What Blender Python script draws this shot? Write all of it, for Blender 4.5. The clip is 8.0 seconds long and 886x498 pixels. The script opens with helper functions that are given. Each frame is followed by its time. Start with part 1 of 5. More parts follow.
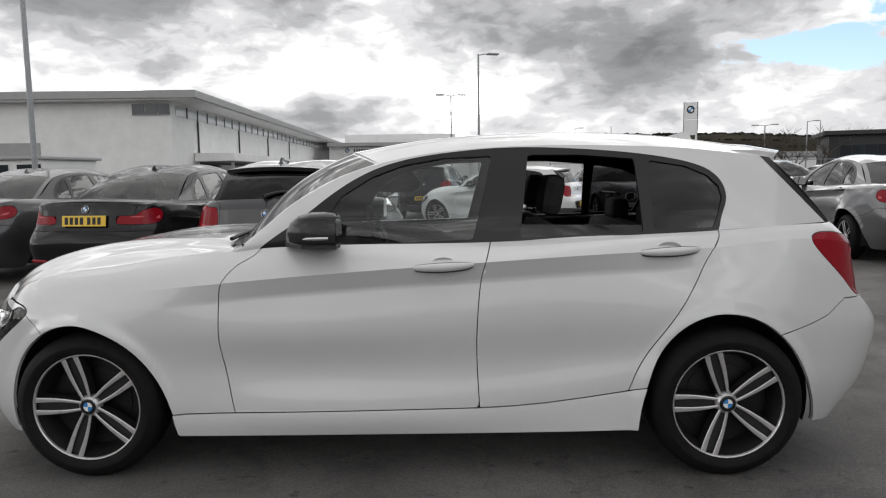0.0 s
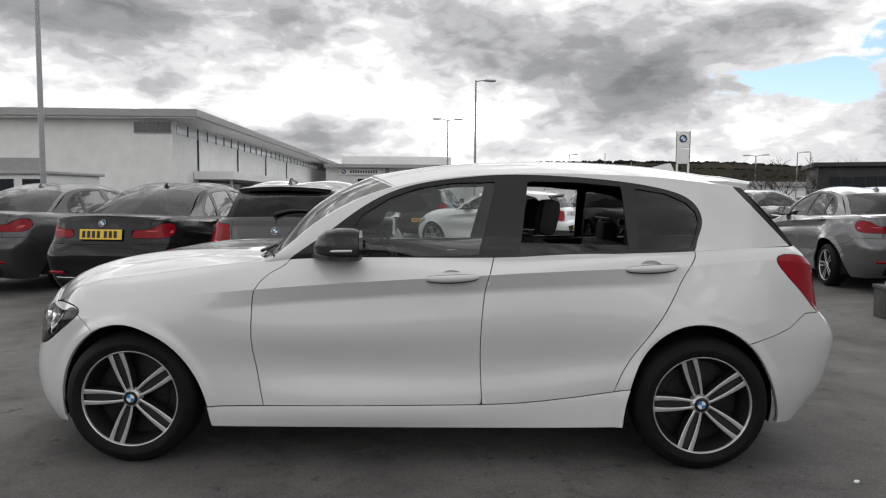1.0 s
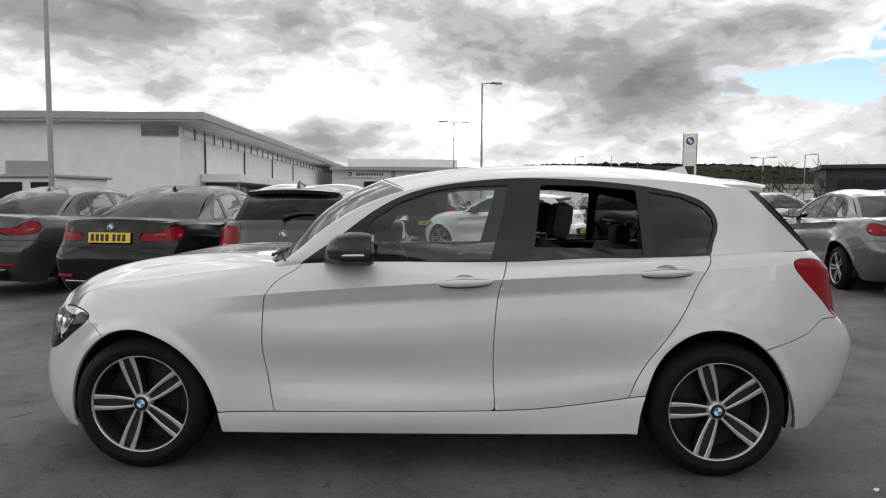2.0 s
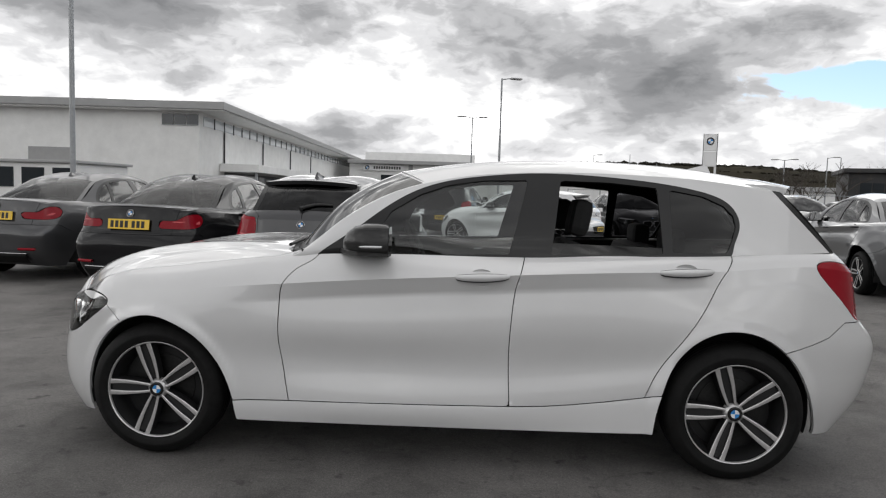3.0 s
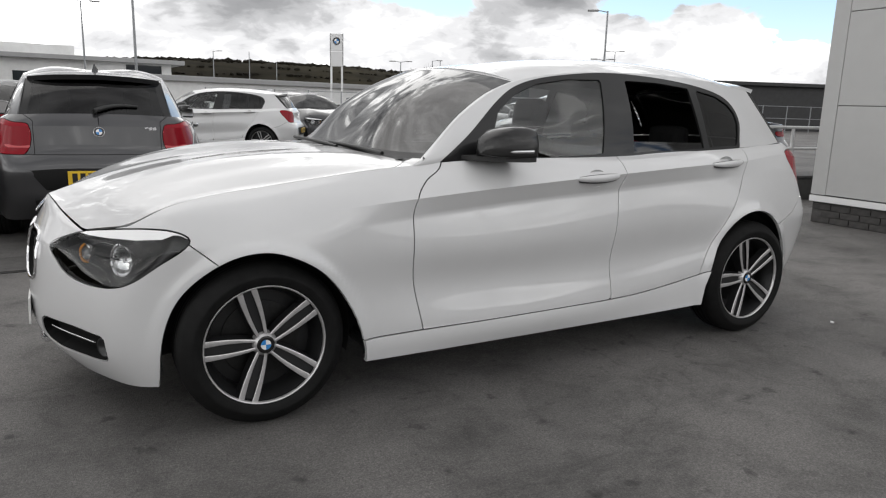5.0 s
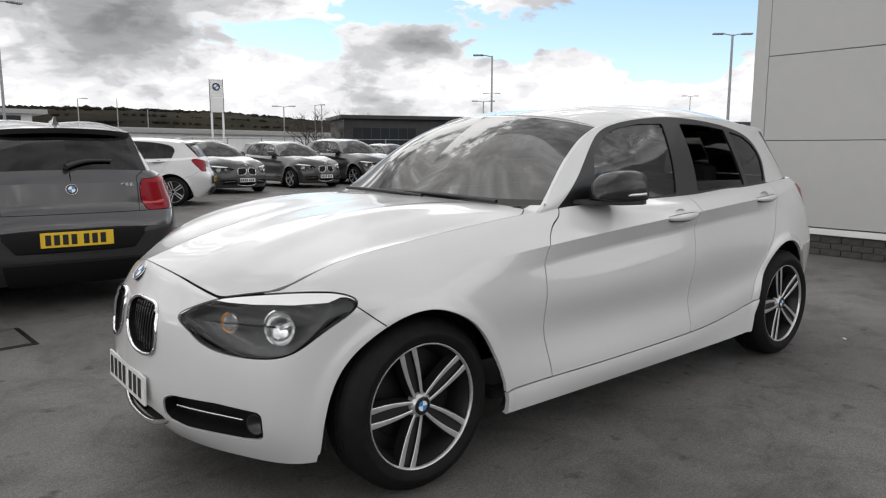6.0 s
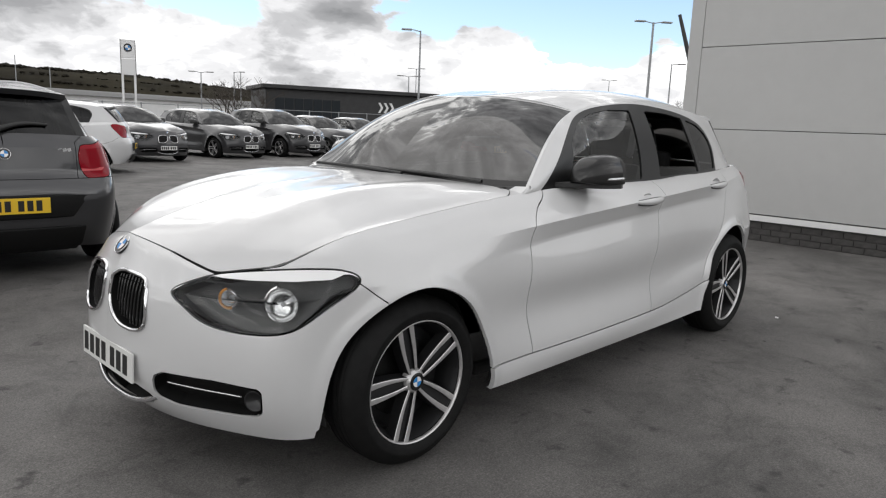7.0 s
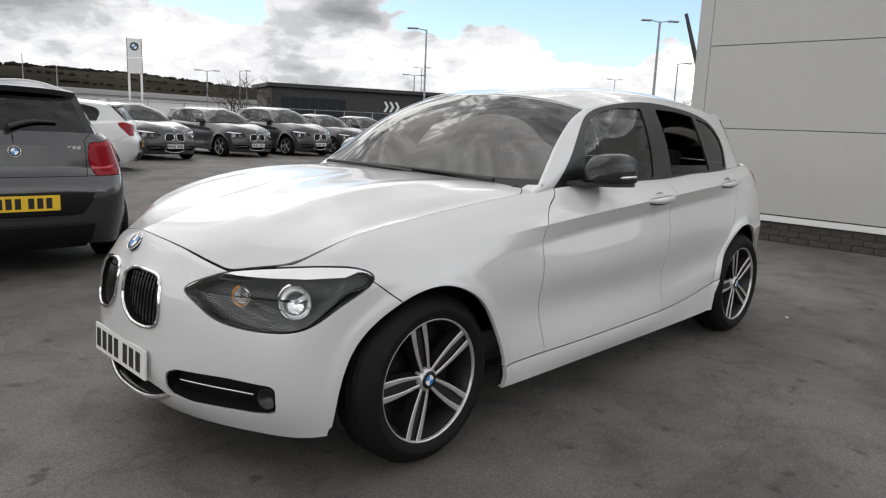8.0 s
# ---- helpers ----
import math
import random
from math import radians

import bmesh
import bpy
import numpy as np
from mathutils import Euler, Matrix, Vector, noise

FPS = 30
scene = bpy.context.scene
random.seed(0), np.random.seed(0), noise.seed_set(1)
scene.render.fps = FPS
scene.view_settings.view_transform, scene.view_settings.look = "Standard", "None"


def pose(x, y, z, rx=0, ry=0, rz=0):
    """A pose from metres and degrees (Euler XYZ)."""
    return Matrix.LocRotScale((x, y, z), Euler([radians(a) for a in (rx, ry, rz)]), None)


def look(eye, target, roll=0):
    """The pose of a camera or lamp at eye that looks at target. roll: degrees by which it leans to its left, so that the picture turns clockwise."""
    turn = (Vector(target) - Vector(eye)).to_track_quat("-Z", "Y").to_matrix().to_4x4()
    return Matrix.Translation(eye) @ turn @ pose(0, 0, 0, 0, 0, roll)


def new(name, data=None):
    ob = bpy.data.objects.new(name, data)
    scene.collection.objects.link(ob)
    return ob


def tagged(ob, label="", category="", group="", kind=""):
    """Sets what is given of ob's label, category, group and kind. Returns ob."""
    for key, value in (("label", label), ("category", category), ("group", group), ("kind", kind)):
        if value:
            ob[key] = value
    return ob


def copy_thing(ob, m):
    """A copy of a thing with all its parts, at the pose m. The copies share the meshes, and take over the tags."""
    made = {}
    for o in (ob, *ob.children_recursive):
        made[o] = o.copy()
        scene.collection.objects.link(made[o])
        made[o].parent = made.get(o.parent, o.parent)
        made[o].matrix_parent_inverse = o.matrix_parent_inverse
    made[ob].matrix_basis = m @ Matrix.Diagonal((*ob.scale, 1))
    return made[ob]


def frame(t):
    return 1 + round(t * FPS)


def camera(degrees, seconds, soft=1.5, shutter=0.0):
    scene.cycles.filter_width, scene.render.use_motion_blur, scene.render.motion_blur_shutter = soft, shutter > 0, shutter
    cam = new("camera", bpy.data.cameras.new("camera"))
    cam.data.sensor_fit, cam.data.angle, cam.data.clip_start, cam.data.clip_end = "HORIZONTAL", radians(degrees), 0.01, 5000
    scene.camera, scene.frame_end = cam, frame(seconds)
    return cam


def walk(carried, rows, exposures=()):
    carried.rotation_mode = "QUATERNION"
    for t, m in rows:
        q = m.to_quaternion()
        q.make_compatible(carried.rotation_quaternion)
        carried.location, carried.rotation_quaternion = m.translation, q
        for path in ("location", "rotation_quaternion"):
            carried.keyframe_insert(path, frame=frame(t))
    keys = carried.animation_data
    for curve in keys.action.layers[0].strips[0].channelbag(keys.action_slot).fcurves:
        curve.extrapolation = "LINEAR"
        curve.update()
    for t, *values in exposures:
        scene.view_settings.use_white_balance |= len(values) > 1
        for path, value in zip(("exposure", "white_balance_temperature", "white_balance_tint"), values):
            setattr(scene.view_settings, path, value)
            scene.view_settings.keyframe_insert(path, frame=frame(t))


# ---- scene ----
cam = camera(65.2, 8.0, 1.2)
PATH = [
    (0, (0.237, -3.657, 1.273), (0.192, -1.669, 1.060), -0.8),
    (0.5, (0.226, -3.949, 1.275), (0.146, -1.960, 1.083), 0.3),
    (1, (0.171, -4.037, 1.272), (0.146, -2.042, 1.124), 0.4),
    (2.5, (0.138, -3.992, 1.280), (0.075, -1.998, 1.139), 0.8),
    (3, (0.127, -3.991, 1.270), (0.042, -1.999, 1.114), 1.7),
    (3.5, (-0.192, -3.968, 1.244), (-0.003, -1.991, 1.012), 1.6),
    (4, (-0.775, -3.820, 1.220), (-0.398, -1.874, 0.953), 1.3),
    (4.5, (-1.387, -3.571, 1.216), (-0.961, -1.635, 0.948), 2.3),
    (4.7, (-1.630, -3.466, 1.198), (-0.973, -1.612, 0.836), 2.4),
    (5.8, (-2.684, -2.817, 1.237), (-1.483, -1.259, 0.877), 0.7),
    (6, (-2.781, -2.714, 1.217), (-1.532, -1.178, 0.933), 0.1),
    (6.5, (-2.932, -2.611, 1.218), (-1.568, -1.199, 0.841), 1.2),
    (7, (-3.008, -2.549, 1.227), (-1.593, -1.179, 0.879), 2.3),
    (7.5, (-3.025, -2.542, 1.229), (-1.616, -1.164, 0.891), 2.2),
    (8, (-3.024, -2.524, 1.221), (-1.619, -1.145, 0.870), 2.4),
]
walk(cam, [(t, look(eye, target, roll)) for t, eye, target, roll in PATH], [(0, -.15), (3, -.13), (4.2, .0), (5.8, .05), (8, .05)])

# ---------- world and light ----------
SUN_EL, SUN_AZ = 60.0, -20.0          # degrees: height, and bearing from +y towards +x
world = bpy.data.worlds.new("sky")
scene.world = world
world.use_nodes = True
wn, wl = world.node_tree.nodes, world.node_tree.links
wn.clear()


def wnode(kind, **kw):
    nd = wn.new(kind)
    for k, v in kw.items():
        nd.inputs[k].default_value = v
    return nd


sky = wn.new("ShaderNodeTexSky")
sky.sky_type, sky.sun_disc = "NISHITA", False
sky.dust_density, sky.ozone_density = .6, 1.6
sky.sun_elevation, sky.sun_rotation = radians(SUN_EL), radians(SUN_AZ)
coord = wn.new("ShaderNodeTexCoord")
sep = wn.new("ShaderNodeSeparateXYZ")
wl.new(coord.outputs["Generated"], sep.inputs[0])


def wmath(op, a, b=None, clamp=False):
    nd = wn.new("ShaderNodeMath")
    nd.operation, nd.use_clamp = op, clamp
    for i, s in enumerate((a, b)):
        if s is None:
            continue
        if isinstance(s, (int, float)):
            nd.inputs[i].default_value = s
        else:
            wl.new(s, nd.inputs[i])
    return nd.outputs[0]


# bearing and height of every direction, in degrees
azim = wmath("MULTIPLY", wmath("ARCTAN2", sep.outputs[0], sep.outputs[1]), 57.2958)
elev = wmath("MULTIPLY", wmath("ARCSINE", sep.outputs[2]), 57.2958)
# noise over the whole dome, flattened so that banks lie level
flat = wn.new("ShaderNodeMapping")
flat.inputs["Scale"].default_value = (1, 1, 2.2)
wl.new(coord.outputs["Generated"], flat.inputs[0])


def wnoise(scale, detail, rough, shift, dist=0.0):
    mp = wn.new("ShaderNodeMapping")
    mp.inputs["Location"].default_value = shift
    wl.new(flat.outputs[0], mp.inputs[0])
    nz = wnode("ShaderNodeTexNoise", Scale=scale, Detail=detail, Roughness=rough, Distortion=dist)
    wl.new(mp.outputs[0], nz.inputs["Vector"])
    return nz.outputs["Fac"]


def wramp(fac, stops):
    rp = wn.new("ShaderNodeValToRGB")
    rp.color_ramp.interpolation = "EASE"
    for i, (p, c) in enumerate(stops):
        el = rp.color_ramp.elements[i] if i < 2 else rp.color_ramp.elements.new(p)
        el.position, el.color = p, (*c, 1)
    wl.new(fac, rp.inputs[0])
    return rp.outputs[0]


def bank(az, el, wide, high, amount):
    """A soft rise (or fall) over an oval of the sky."""
    u = wmath("DIVIDE", wmath("SUBTRACT", azim, az), wide)
    v = wmath("DIVIDE", wmath("SUBTRACT", elev, el), high)
    d = wmath("ADD", wmath("MULTIPLY", u, u), wmath("MULTIPLY", v, v))
    return wmath("MULTIPLY", wmath("EXPONENT", wmath("MULTIPLY", d, -1.0)), amount)


def total(first, banks):
    for b in banks:
        first = wmath("ADD", first, bank(*b))
    return first


big = wnoise(3.2, 3, 0.55, (2.3, 7.2, 1.3))
puff = wnoise(8.5, 9, 0.53, (1.7, 5.2, 2.0), 0.3)
curl = wnoise(24.0, 6, 0.55, (4.1, 0.3, 6.0), 0.5)
rough_ = wmath("ADD", wmath("MULTIPLY", wmath("SUBTRACT", puff, 0.5), 1.5), wmath("MULTIPLY", wmath("SUBTRACT", curl, 0.5), .85))
# where the cloud opens on clear sky
open_ = total(wmath("ADD", 0.50, wmath("MULTIPLY", wmath("SUBTRACT", big, 0.5), 0.5)),
              ((26.5, 8.6, 5.5, 1.5, -.50), (36, 11.5, 5.5, 1.9, -.50), (54, 9.2, 12, 3.0, -.80), (64, 11, 6, 4, -.45), (31, 7.0, 4, 1.0, -.25), (44, 7.4, 3, 1.2, -.25), (-4, 9.6, 2, .7, -.12), (60, 6.0, 3, 1.5, -.25), (49.5, 6.2, 3.0, 2.2, .34), (62.5, 5, 1.6, 3, .3), (42, 13, 4, 2, .3), (57, 12.5, 5, 1.2, .3), (126, 24, 24, 12, -.30)))
cover = wramp(wmath("ADD", open_, wmath("MULTIPLY", rough_, .62)), [(.17, (0, 0, 0)), (.26, (1, 1, 1))])
# how thick, and so how grey, it is
deep = total(wmath("ADD", 0.28, wmath("MULTIPLY", wmath("SUBTRACT", big, 0.5), 0.5)),
             ((12, 10.5, 8.5, 2.6, .30), (16.5, 8.0, 5, 2.0, .26), (3, 12.5, 8, 2.6, .20), (-26, 13, 11, 3.8, .30), (-12, 4.2, 7, 1.5, .20), (24, 13.5, 5, 2.2, .22), (56, 11, 8, 1.3, .24), (37.5, 8.3, 3.5, 1.3, .22), (31.5, 5.5, 3, 1.1, .10), (-11, 9.0, 6.5, 2.6, -.24), (-20, 6.6, 9, 1.3, -.18), (0, 5.5, 6, 1.6, -.14), (25, 5.0, 7, 2.0, -.14), (48, 5, 8, 2.5, -.10), (-108, 14, 55, 18, -.13), (138, 26, 42, 20, -.17), (27, 27, 20, 11, -.32)))
# high cloud is more broken, and greyer overhead
high_ = wmath("MULTIPLY", wmath("SUBTRACT", elev, 15.0), .06, True)
zen_ = wmath("MULTIPLY", wmath("SUBTRACT", elev, 34.0), .07, True)
deep = wmath("ADD", deep, wmath("ADD", wmath("MULTIPLY", high_, .06), wmath("MULTIPLY", zen_, .02)))
# the cloud behind the wall lies in smoother layers
calm = wmath("SUBTRACT", 1.0, wmath("MULTIPLY", wmath("MULTIPLY", wmath("SUBTRACT", wmath("ABSOLUTE", azim), 85.0), .03, True), .6))
thick = wmath("ADD", deep, wmath("MULTIPLY", wmath("MULTIPLY", rough_, calm), wmath("ADD", .46, wmath("SUBTRACT", wmath("MULTIPLY", high_, .60), wmath("MULTIPLY", zen_, .72)))))
shade = wramp(thick, [(.08, (3.2, 3.18, 3.14)), (.20, (1.20, 1.20, 1.20)), (.31, (.88, .88, .895)), (.42, (.60, .602, .615)), (.55, (.40, .403, .415)), (.75, (.25, .255, .265))])
cloud = wn.new("ShaderNodeBackground")
wl.new(shade, cloud.inputs[0])
cloud.inputs[1].default_value = 1.0
clear = wn.new("ShaderNodeBackground")
wl.new(sky.outputs[0], clear.inputs[0])
clear.inputs[1].default_value = 0.19
mixw = wn.new("ShaderNodeMixShader")
wl.new(cover, mixw.inputs[0])
wl.new(clear.outputs[0], mixw.inputs[1])
wl.new(cloud.outputs[0], mixw.inputs[2])
wout = wn.new("ShaderNodeOutputWorld")
wl.new(mixw.outputs[0], wout.inputs[0])

sun = new("sun", bpy.data.lights.new("sun", "SUN"))
sun.data.energy, sun.data.angle, sun.data.color = 0.6, radians(60), (1, .975, .94)
sd = Vector((math.sin(radians(SUN_AZ)) * math.cos(radians(SUN_EL)), math.cos(radians(SUN_AZ)) * math.cos(radians(SUN_EL)), math.sin(radians(SUN_EL))))
sun.matrix_world = look(sd * 50, (0, 0, 0))

# ---------- materials ----------
M = {}


def mat(name, base, rough=.5, metal=0.0, coat=0.0, spec=.5, vary=0.0, vscale=8.0, bump=0.0, bscale=60.0, vary2=0.0, v2scale=0.8):
    """A Principled material whose colour varies at two scales, with fine relief."""
    m = bpy.data.materials.new(name)
    m.use_nodes = True
    nt = m.node_tree
    b = nt.nodes["Principled BSDF"]
    b.inputs["Base Color"].default_value = (*base, 1)
    b.inputs["Roughness"].default_value, b.inputs["Metallic"].default_value = rough, metal
    b.inputs["Coat Weight"].default_value, b.inputs["Specular IOR Level"].default_value = coat, spec
    b.inputs["Coat Roughness"].default_value = .045
    if vary or bump or vary2:
        tc = nt.nodes.new("ShaderNodeTexCoord")

    def noise_fac(sc, det=6.0):
        nz = nt.nodes.new("ShaderNodeTexNoise")
        nz.inputs["Scale"].default_value, nz.inputs["Detail"].default_value, nz.inputs["Roughness"].default_value = sc, det, .6
        nt.links.new(tc.outputs["Object"], nz.inputs["Vector"])
        return nz.outputs["Fac"]

    if vary or vary2:
        last = None
        for amount, sc in ((vary, vscale), (vary2, v2scale)):
            if not amount:
                continue
            mr = nt.nodes.new("ShaderNodeMapRange")
            mr.inputs[1].default_value, mr.inputs[2].default_value = .3, .7
            mr.inputs[3].default_value, mr.inputs[4].default_value = 1 - amount, 1 + amount
            nt.links.new(noise_fac(sc), mr.inputs[0])
            mx = nt.nodes.new("ShaderNodeMix")
            mx.data_type, mx.blend_type = "RGBA", "MULTIPLY"
            mx.inputs[0].default_value = 1.0
            if last is None:
                mx.inputs[6].default_value = (*base, 1)
            else:
                nt.links.new(last, mx.inputs[6])
            nt.links.new(mr.outputs[0], mx.inputs[7])
            last = mx.outputs[2]
        nt.links.new(last, b.inputs["Base Color"])
    if bump:
        bp = nt.nodes.new("ShaderNodeBump")
        bp.inputs["Strength"].default_value, bp.inputs["Distance"].default_value = 1.0, bump
        nt.links.new(noise_fac(bscale, 4.0), bp.inputs["Height"])
        nt.links.new(bp.outputs[0], b.inputs["Normal"])
    M[name] = m
    return m


def glass(name, tint, rough=.0, ior=1.62):
    """A thin pane: clear or tinted, with the gloss of glass."""
    m = bpy.data.materials.new(name)
    m.use_nodes = True
    nt = m.node_tree
    nt.nodes.clear()
    tr = nt.nodes.new("ShaderNodeBsdfTransparent")
    tr.inputs[0].default_value = (*tint, 1)
    gl = nt.nodes.new("ShaderNodeBsdfGlossy")
    gl.inputs["Roughness"].default_value = rough
    fr = nt.nodes.new("ShaderNodeFresnel")
    fr.inputs[0].default_value = ior
    mx = nt.nodes.new("ShaderNodeMixShader")
    nt.links.new(fr.outputs[0], mx.inputs[0])
    nt.links.new(tr.outputs[0], mx.inputs[1])
    nt.links.new(gl.outputs[0], mx.inputs[2])
    o = nt.nodes.new("ShaderNodeOutputMaterial")
    nt.links.new(mx.outputs[0], o.inputs[0])
    M[name] = m
    return m


mat("paint_white", (.60, .60, .603), .32, coat=1.0, spec=.5, vary=.02, vscale=3)
mat("paint_black", (.006, .006, .007), .25, coat=.5, spec=.15)
mat("paint_grey", (.046, .046, .049), .34, metal=.5, coat=1.0)
mat("paint_anthracite", (.048, .048, .051), .34, metal=.4, coat=.8)
mat("paint_silver", (.13, .132, .136), .32, metal=.5, coat=1.0)
mat("paint_navy", (.018, .02, .028), .28, metal=.3, coat=1.0)
mat("black", (.01, .01, .01), .35)
mat("gloss_black", (.010, .010, .010), .22, coat=.25, spec=.35)
mat("black_plastic", (.018, .018, .018), .55, bump=.0004, bscale=400)
mat("grille_black", (.006, .006, .006), .6, spec=.2)
mat("trim_black", (.012, .012, .0125), .34, coat=.15, spec=.3)
mat("interior", (.009, .009, .0095), .8, vary=.2, vscale=30, bump=.0006, bscale=300)
mat("chrome", (.75, .75, .76), .10, metal=1.0)
mat("satin", (.62, .62, .63), .25, metal=.9)
mat("mirror", (.85, .85, .86), .02, metal=1.0)
mat("steel", (.035, .035, .035), .45, metal=.9, vary=.15, vscale=60)
mat("rim_silver", (.62, .61, .61), .30, metal=.7, coat=.2, vary=.10, vscale=40)
mat("rim_grey", (.020, .020, .021), .42, metal=.4)
mat("reflector", (.92, .92, .92), .14, metal=.9)
mat("rim_web", (.022, .022, .023), .42, metal=.3)
mat("tyre", (.008, .008, .008), .65, spec=.15, vary=.25, vscale=25, bump=.0006, bscale=180)
mat("badge_blue", (.03, .22, .55), .25, coat=.5)
mat("badge_white", (.8, .8, .8), .25, coat=.5)
mat("plate_white", (.72, .72, .70), .4, coat=.3)
mat("plate_yellow", (.80, .52, .03), .4, coat=.3)
mat("plate_ink", (.012, .012, .012), .5)
mat("lamp_red", (.24, .002, .010), .22, coat=.25, spec=.1)
mat("lamp_pale", (.58, .11, .12), .2, spec=.2)
mat("lamp_dark", (.02, .02, .021), .3)
mat("brow", (.9, .9, .9), .25, coat=.3)
mat("amber", (.60, .26, .06), .25)
glass("tint", (.86, .895, .885), .02, 1.75)
glass("privacy", (.10, .10, .105), .06, 1.55)
glass("screen_glass", (.035, .036, .036), .05, 2.05)
glass("rear_tint", (.32, .34, .33), .10, 1.6)
glass("lamp_glass", (.88, .89, .89), 0, 1.42)
mat("asphalt", (.055, .054, .053), .85)
mat("render_white", (.76, .76, .75), .7, vary=.05, vscale=2, vary2=.06, v2scale=.25)
mat("panel_grey", (.46, .46, .455), .5, vary=.02, vscale=6, vary2=.04, v2scale=.4)
mat("fascia", (.33, .33, .33), .5, vary=.06, vscale=3)
mat("dark_glass", (.03, .035, .04), .06, coat=.5)
mat("glass_light", (.45, .48, .5), .08)
mat("brick_dark", (.06, .057, .055), .8, vary=.3, vscale=12, bump=.003, bscale=70)
mat("mortar", (.085, .082, .08), .9, vary=.15, vscale=40, bump=.002, bscale=200)
mat("concrete", (.11, .107, .104), .85, vary=.15, vscale=9, vary2=.15, v2scale=1.2, bump=.002, bscale=90)
mat("kerb_dark", (.070, .069, .068), .85, vary=.2, vscale=7, vary2=.15, v2scale=1.0, bump=.002, bscale=90)
mat("galvanised", (.30, .31, .32), .45, metal=.5, vary=.12, vscale=20)
mat("rail_white", (.62, .62, .62), .45, vary=.08, vscale=20)
mat("cladding_black", (.028, .028, .029), .5, vary=.2, vscale=3)
mat("sign_white", (.78, .78, .78), .4)
mat("hill", (.019, .0165, .010), .95, spec=.03, vary=.55, vscale=.05, vary2=.5, v2scale=.010)
mat("bark", (.07, .058, .048), .9, vary=.25, vscale=14, bump=.006, bscale=40)
mat("twig", (.06, .05, .042), .95)
mat("wood_dark", (.020, .018, .014), .95, spec=.05, vary=.4, vscale=1.5)

# ---------- surface tools ----------
def spline(pts, n=None, at=None):
    """Natural cubic curve through pts (chord-length knots): n points along it, or the points at the knot fractions given."""
    p = np.asarray(pts, float)
    k = np.r_[0, np.cumsum(np.sqrt(((p[1:] - p[:-1]) ** 2).sum(1)) ** 0.7 + 1e-9)]
    k /= k[-1]
    return spline_at(k, p, np.linspace(0, 1, n) if at is None else at)


def spline_at(k, p, t):
    """Natural cubic interpolation of the rows p at knots k, read at t. p may be of any width."""
    k, t = np.asarray(k, float), np.asarray(t, float)
    m, h = len(k), np.diff(k)
    a, r = np.eye(m), np.zeros_like(p)
    for i in range(1, m - 1):
        a[i, i - 1:i + 2] = h[i - 1], 2 * (h[i - 1] + h[i]), h[i]
        r[i] = 6 * ((p[i + 1] - p[i]) / h[i] - (p[i] - p[i - 1]) / h[i - 1])
    s = np.linalg.solve(a, r)
    i = np.clip(np.searchsorted(k, t) - 1, 0, m - 2)
    d0, d1, hh = (t - k[i])[:, None], (k[i + 1] - t)[:, None], h[i][:, None]
    return (s[i] * d1 ** 3 + s[i + 1] * d0 ** 3) / (6 * hh) + (p[i] / hh - s[i] * hh / 6) * d1 + (p[i + 1] / hh - s[i + 1] * hh / 6) * d0


class Skin:
    """A triangle mesh with normals: v, n, t."""

    def __init__(self, v, n, t):
        self.v, self.n, self.t = np.asarray(v, float).reshape(-1, 3), np.asarray(n, float).reshape(-1, 3), np.asarray(t, int).reshape(-1, 3)


def grid_skin(p, outward):
    """A skin from a grid of points (a, b, 3); outward: a rough direction or a point function for its outside."""
    a, b = p.shape[:2]
    du, dv = np.gradient(p, axis=0), np.gradient(p, axis=1)
    n = np.cross(du, dv)
    ln = np.linalg.norm(n, axis=2, keepdims=True)
    n = n / np.maximum(ln, 1e-12)
    mean = n.reshape(-1, 3).mean(0)
    if mean @ np.asarray(outward, float) < 0:
        n = -n
    i = np.arange(a * b).reshape(a, b)
    q = np.stack([i[:-1, :-1], i[1:, :-1], i[1:, 1:], i[:-1, 1:]], -1).reshape(-1, 4)
    return Skin(p.reshape(-1, 3), n.reshape(-1, 3), np.r_[q[:, :3], q[:, [0, 2, 3]]])


def coons(c0, c1, d0, d1):
    """A patch between c0 (b=0) and c1 (b=1), running along a, and d0 (a=0) and d1 (a=1), running along b."""
    a, b = np.linspace(0, 1, len(c0))[:, None, None], np.linspace(0, 1, len(d0))[None, :, None]
    rc = (1 - b) * c0[:, None] + b * c1[:, None]
    rd = (1 - a) * d0[None] + a * d1[None]
    rb = (1 - a) * (1 - b) * c0[0] + a * (1 - b) * c0[-1] + (1 - a) * b * c1[0] + a * b * c1[-1]
    return rc + rd - rb


def mirror(s):
    return Skin(s.v * (1, -1, 1), s.n * (1, -1, 1), s.t[:, ::-1])


def join(*ss):
    ss = [s for s in ss if len(s.t)]
    if not ss:
        return Skin(np.zeros((0, 3)), np.zeros((0, 3)), np.zeros((0, 3), int))
    off = np.cumsum([0] + [len(s.v) for s in ss])
    return Skin(np.concatenate([s.v for s in ss]), np.concatenate([s.n for s in ss]), np.concatenate([s.t + o for s, o in zip(ss, off)]))


def tidy(s):
    used = np.unique(s.t)
    to = np.full(len(s.v), -1)
    to[used] = np.arange(len(used))
    return Skin(s.v[used], s.n[used], to[s.t])


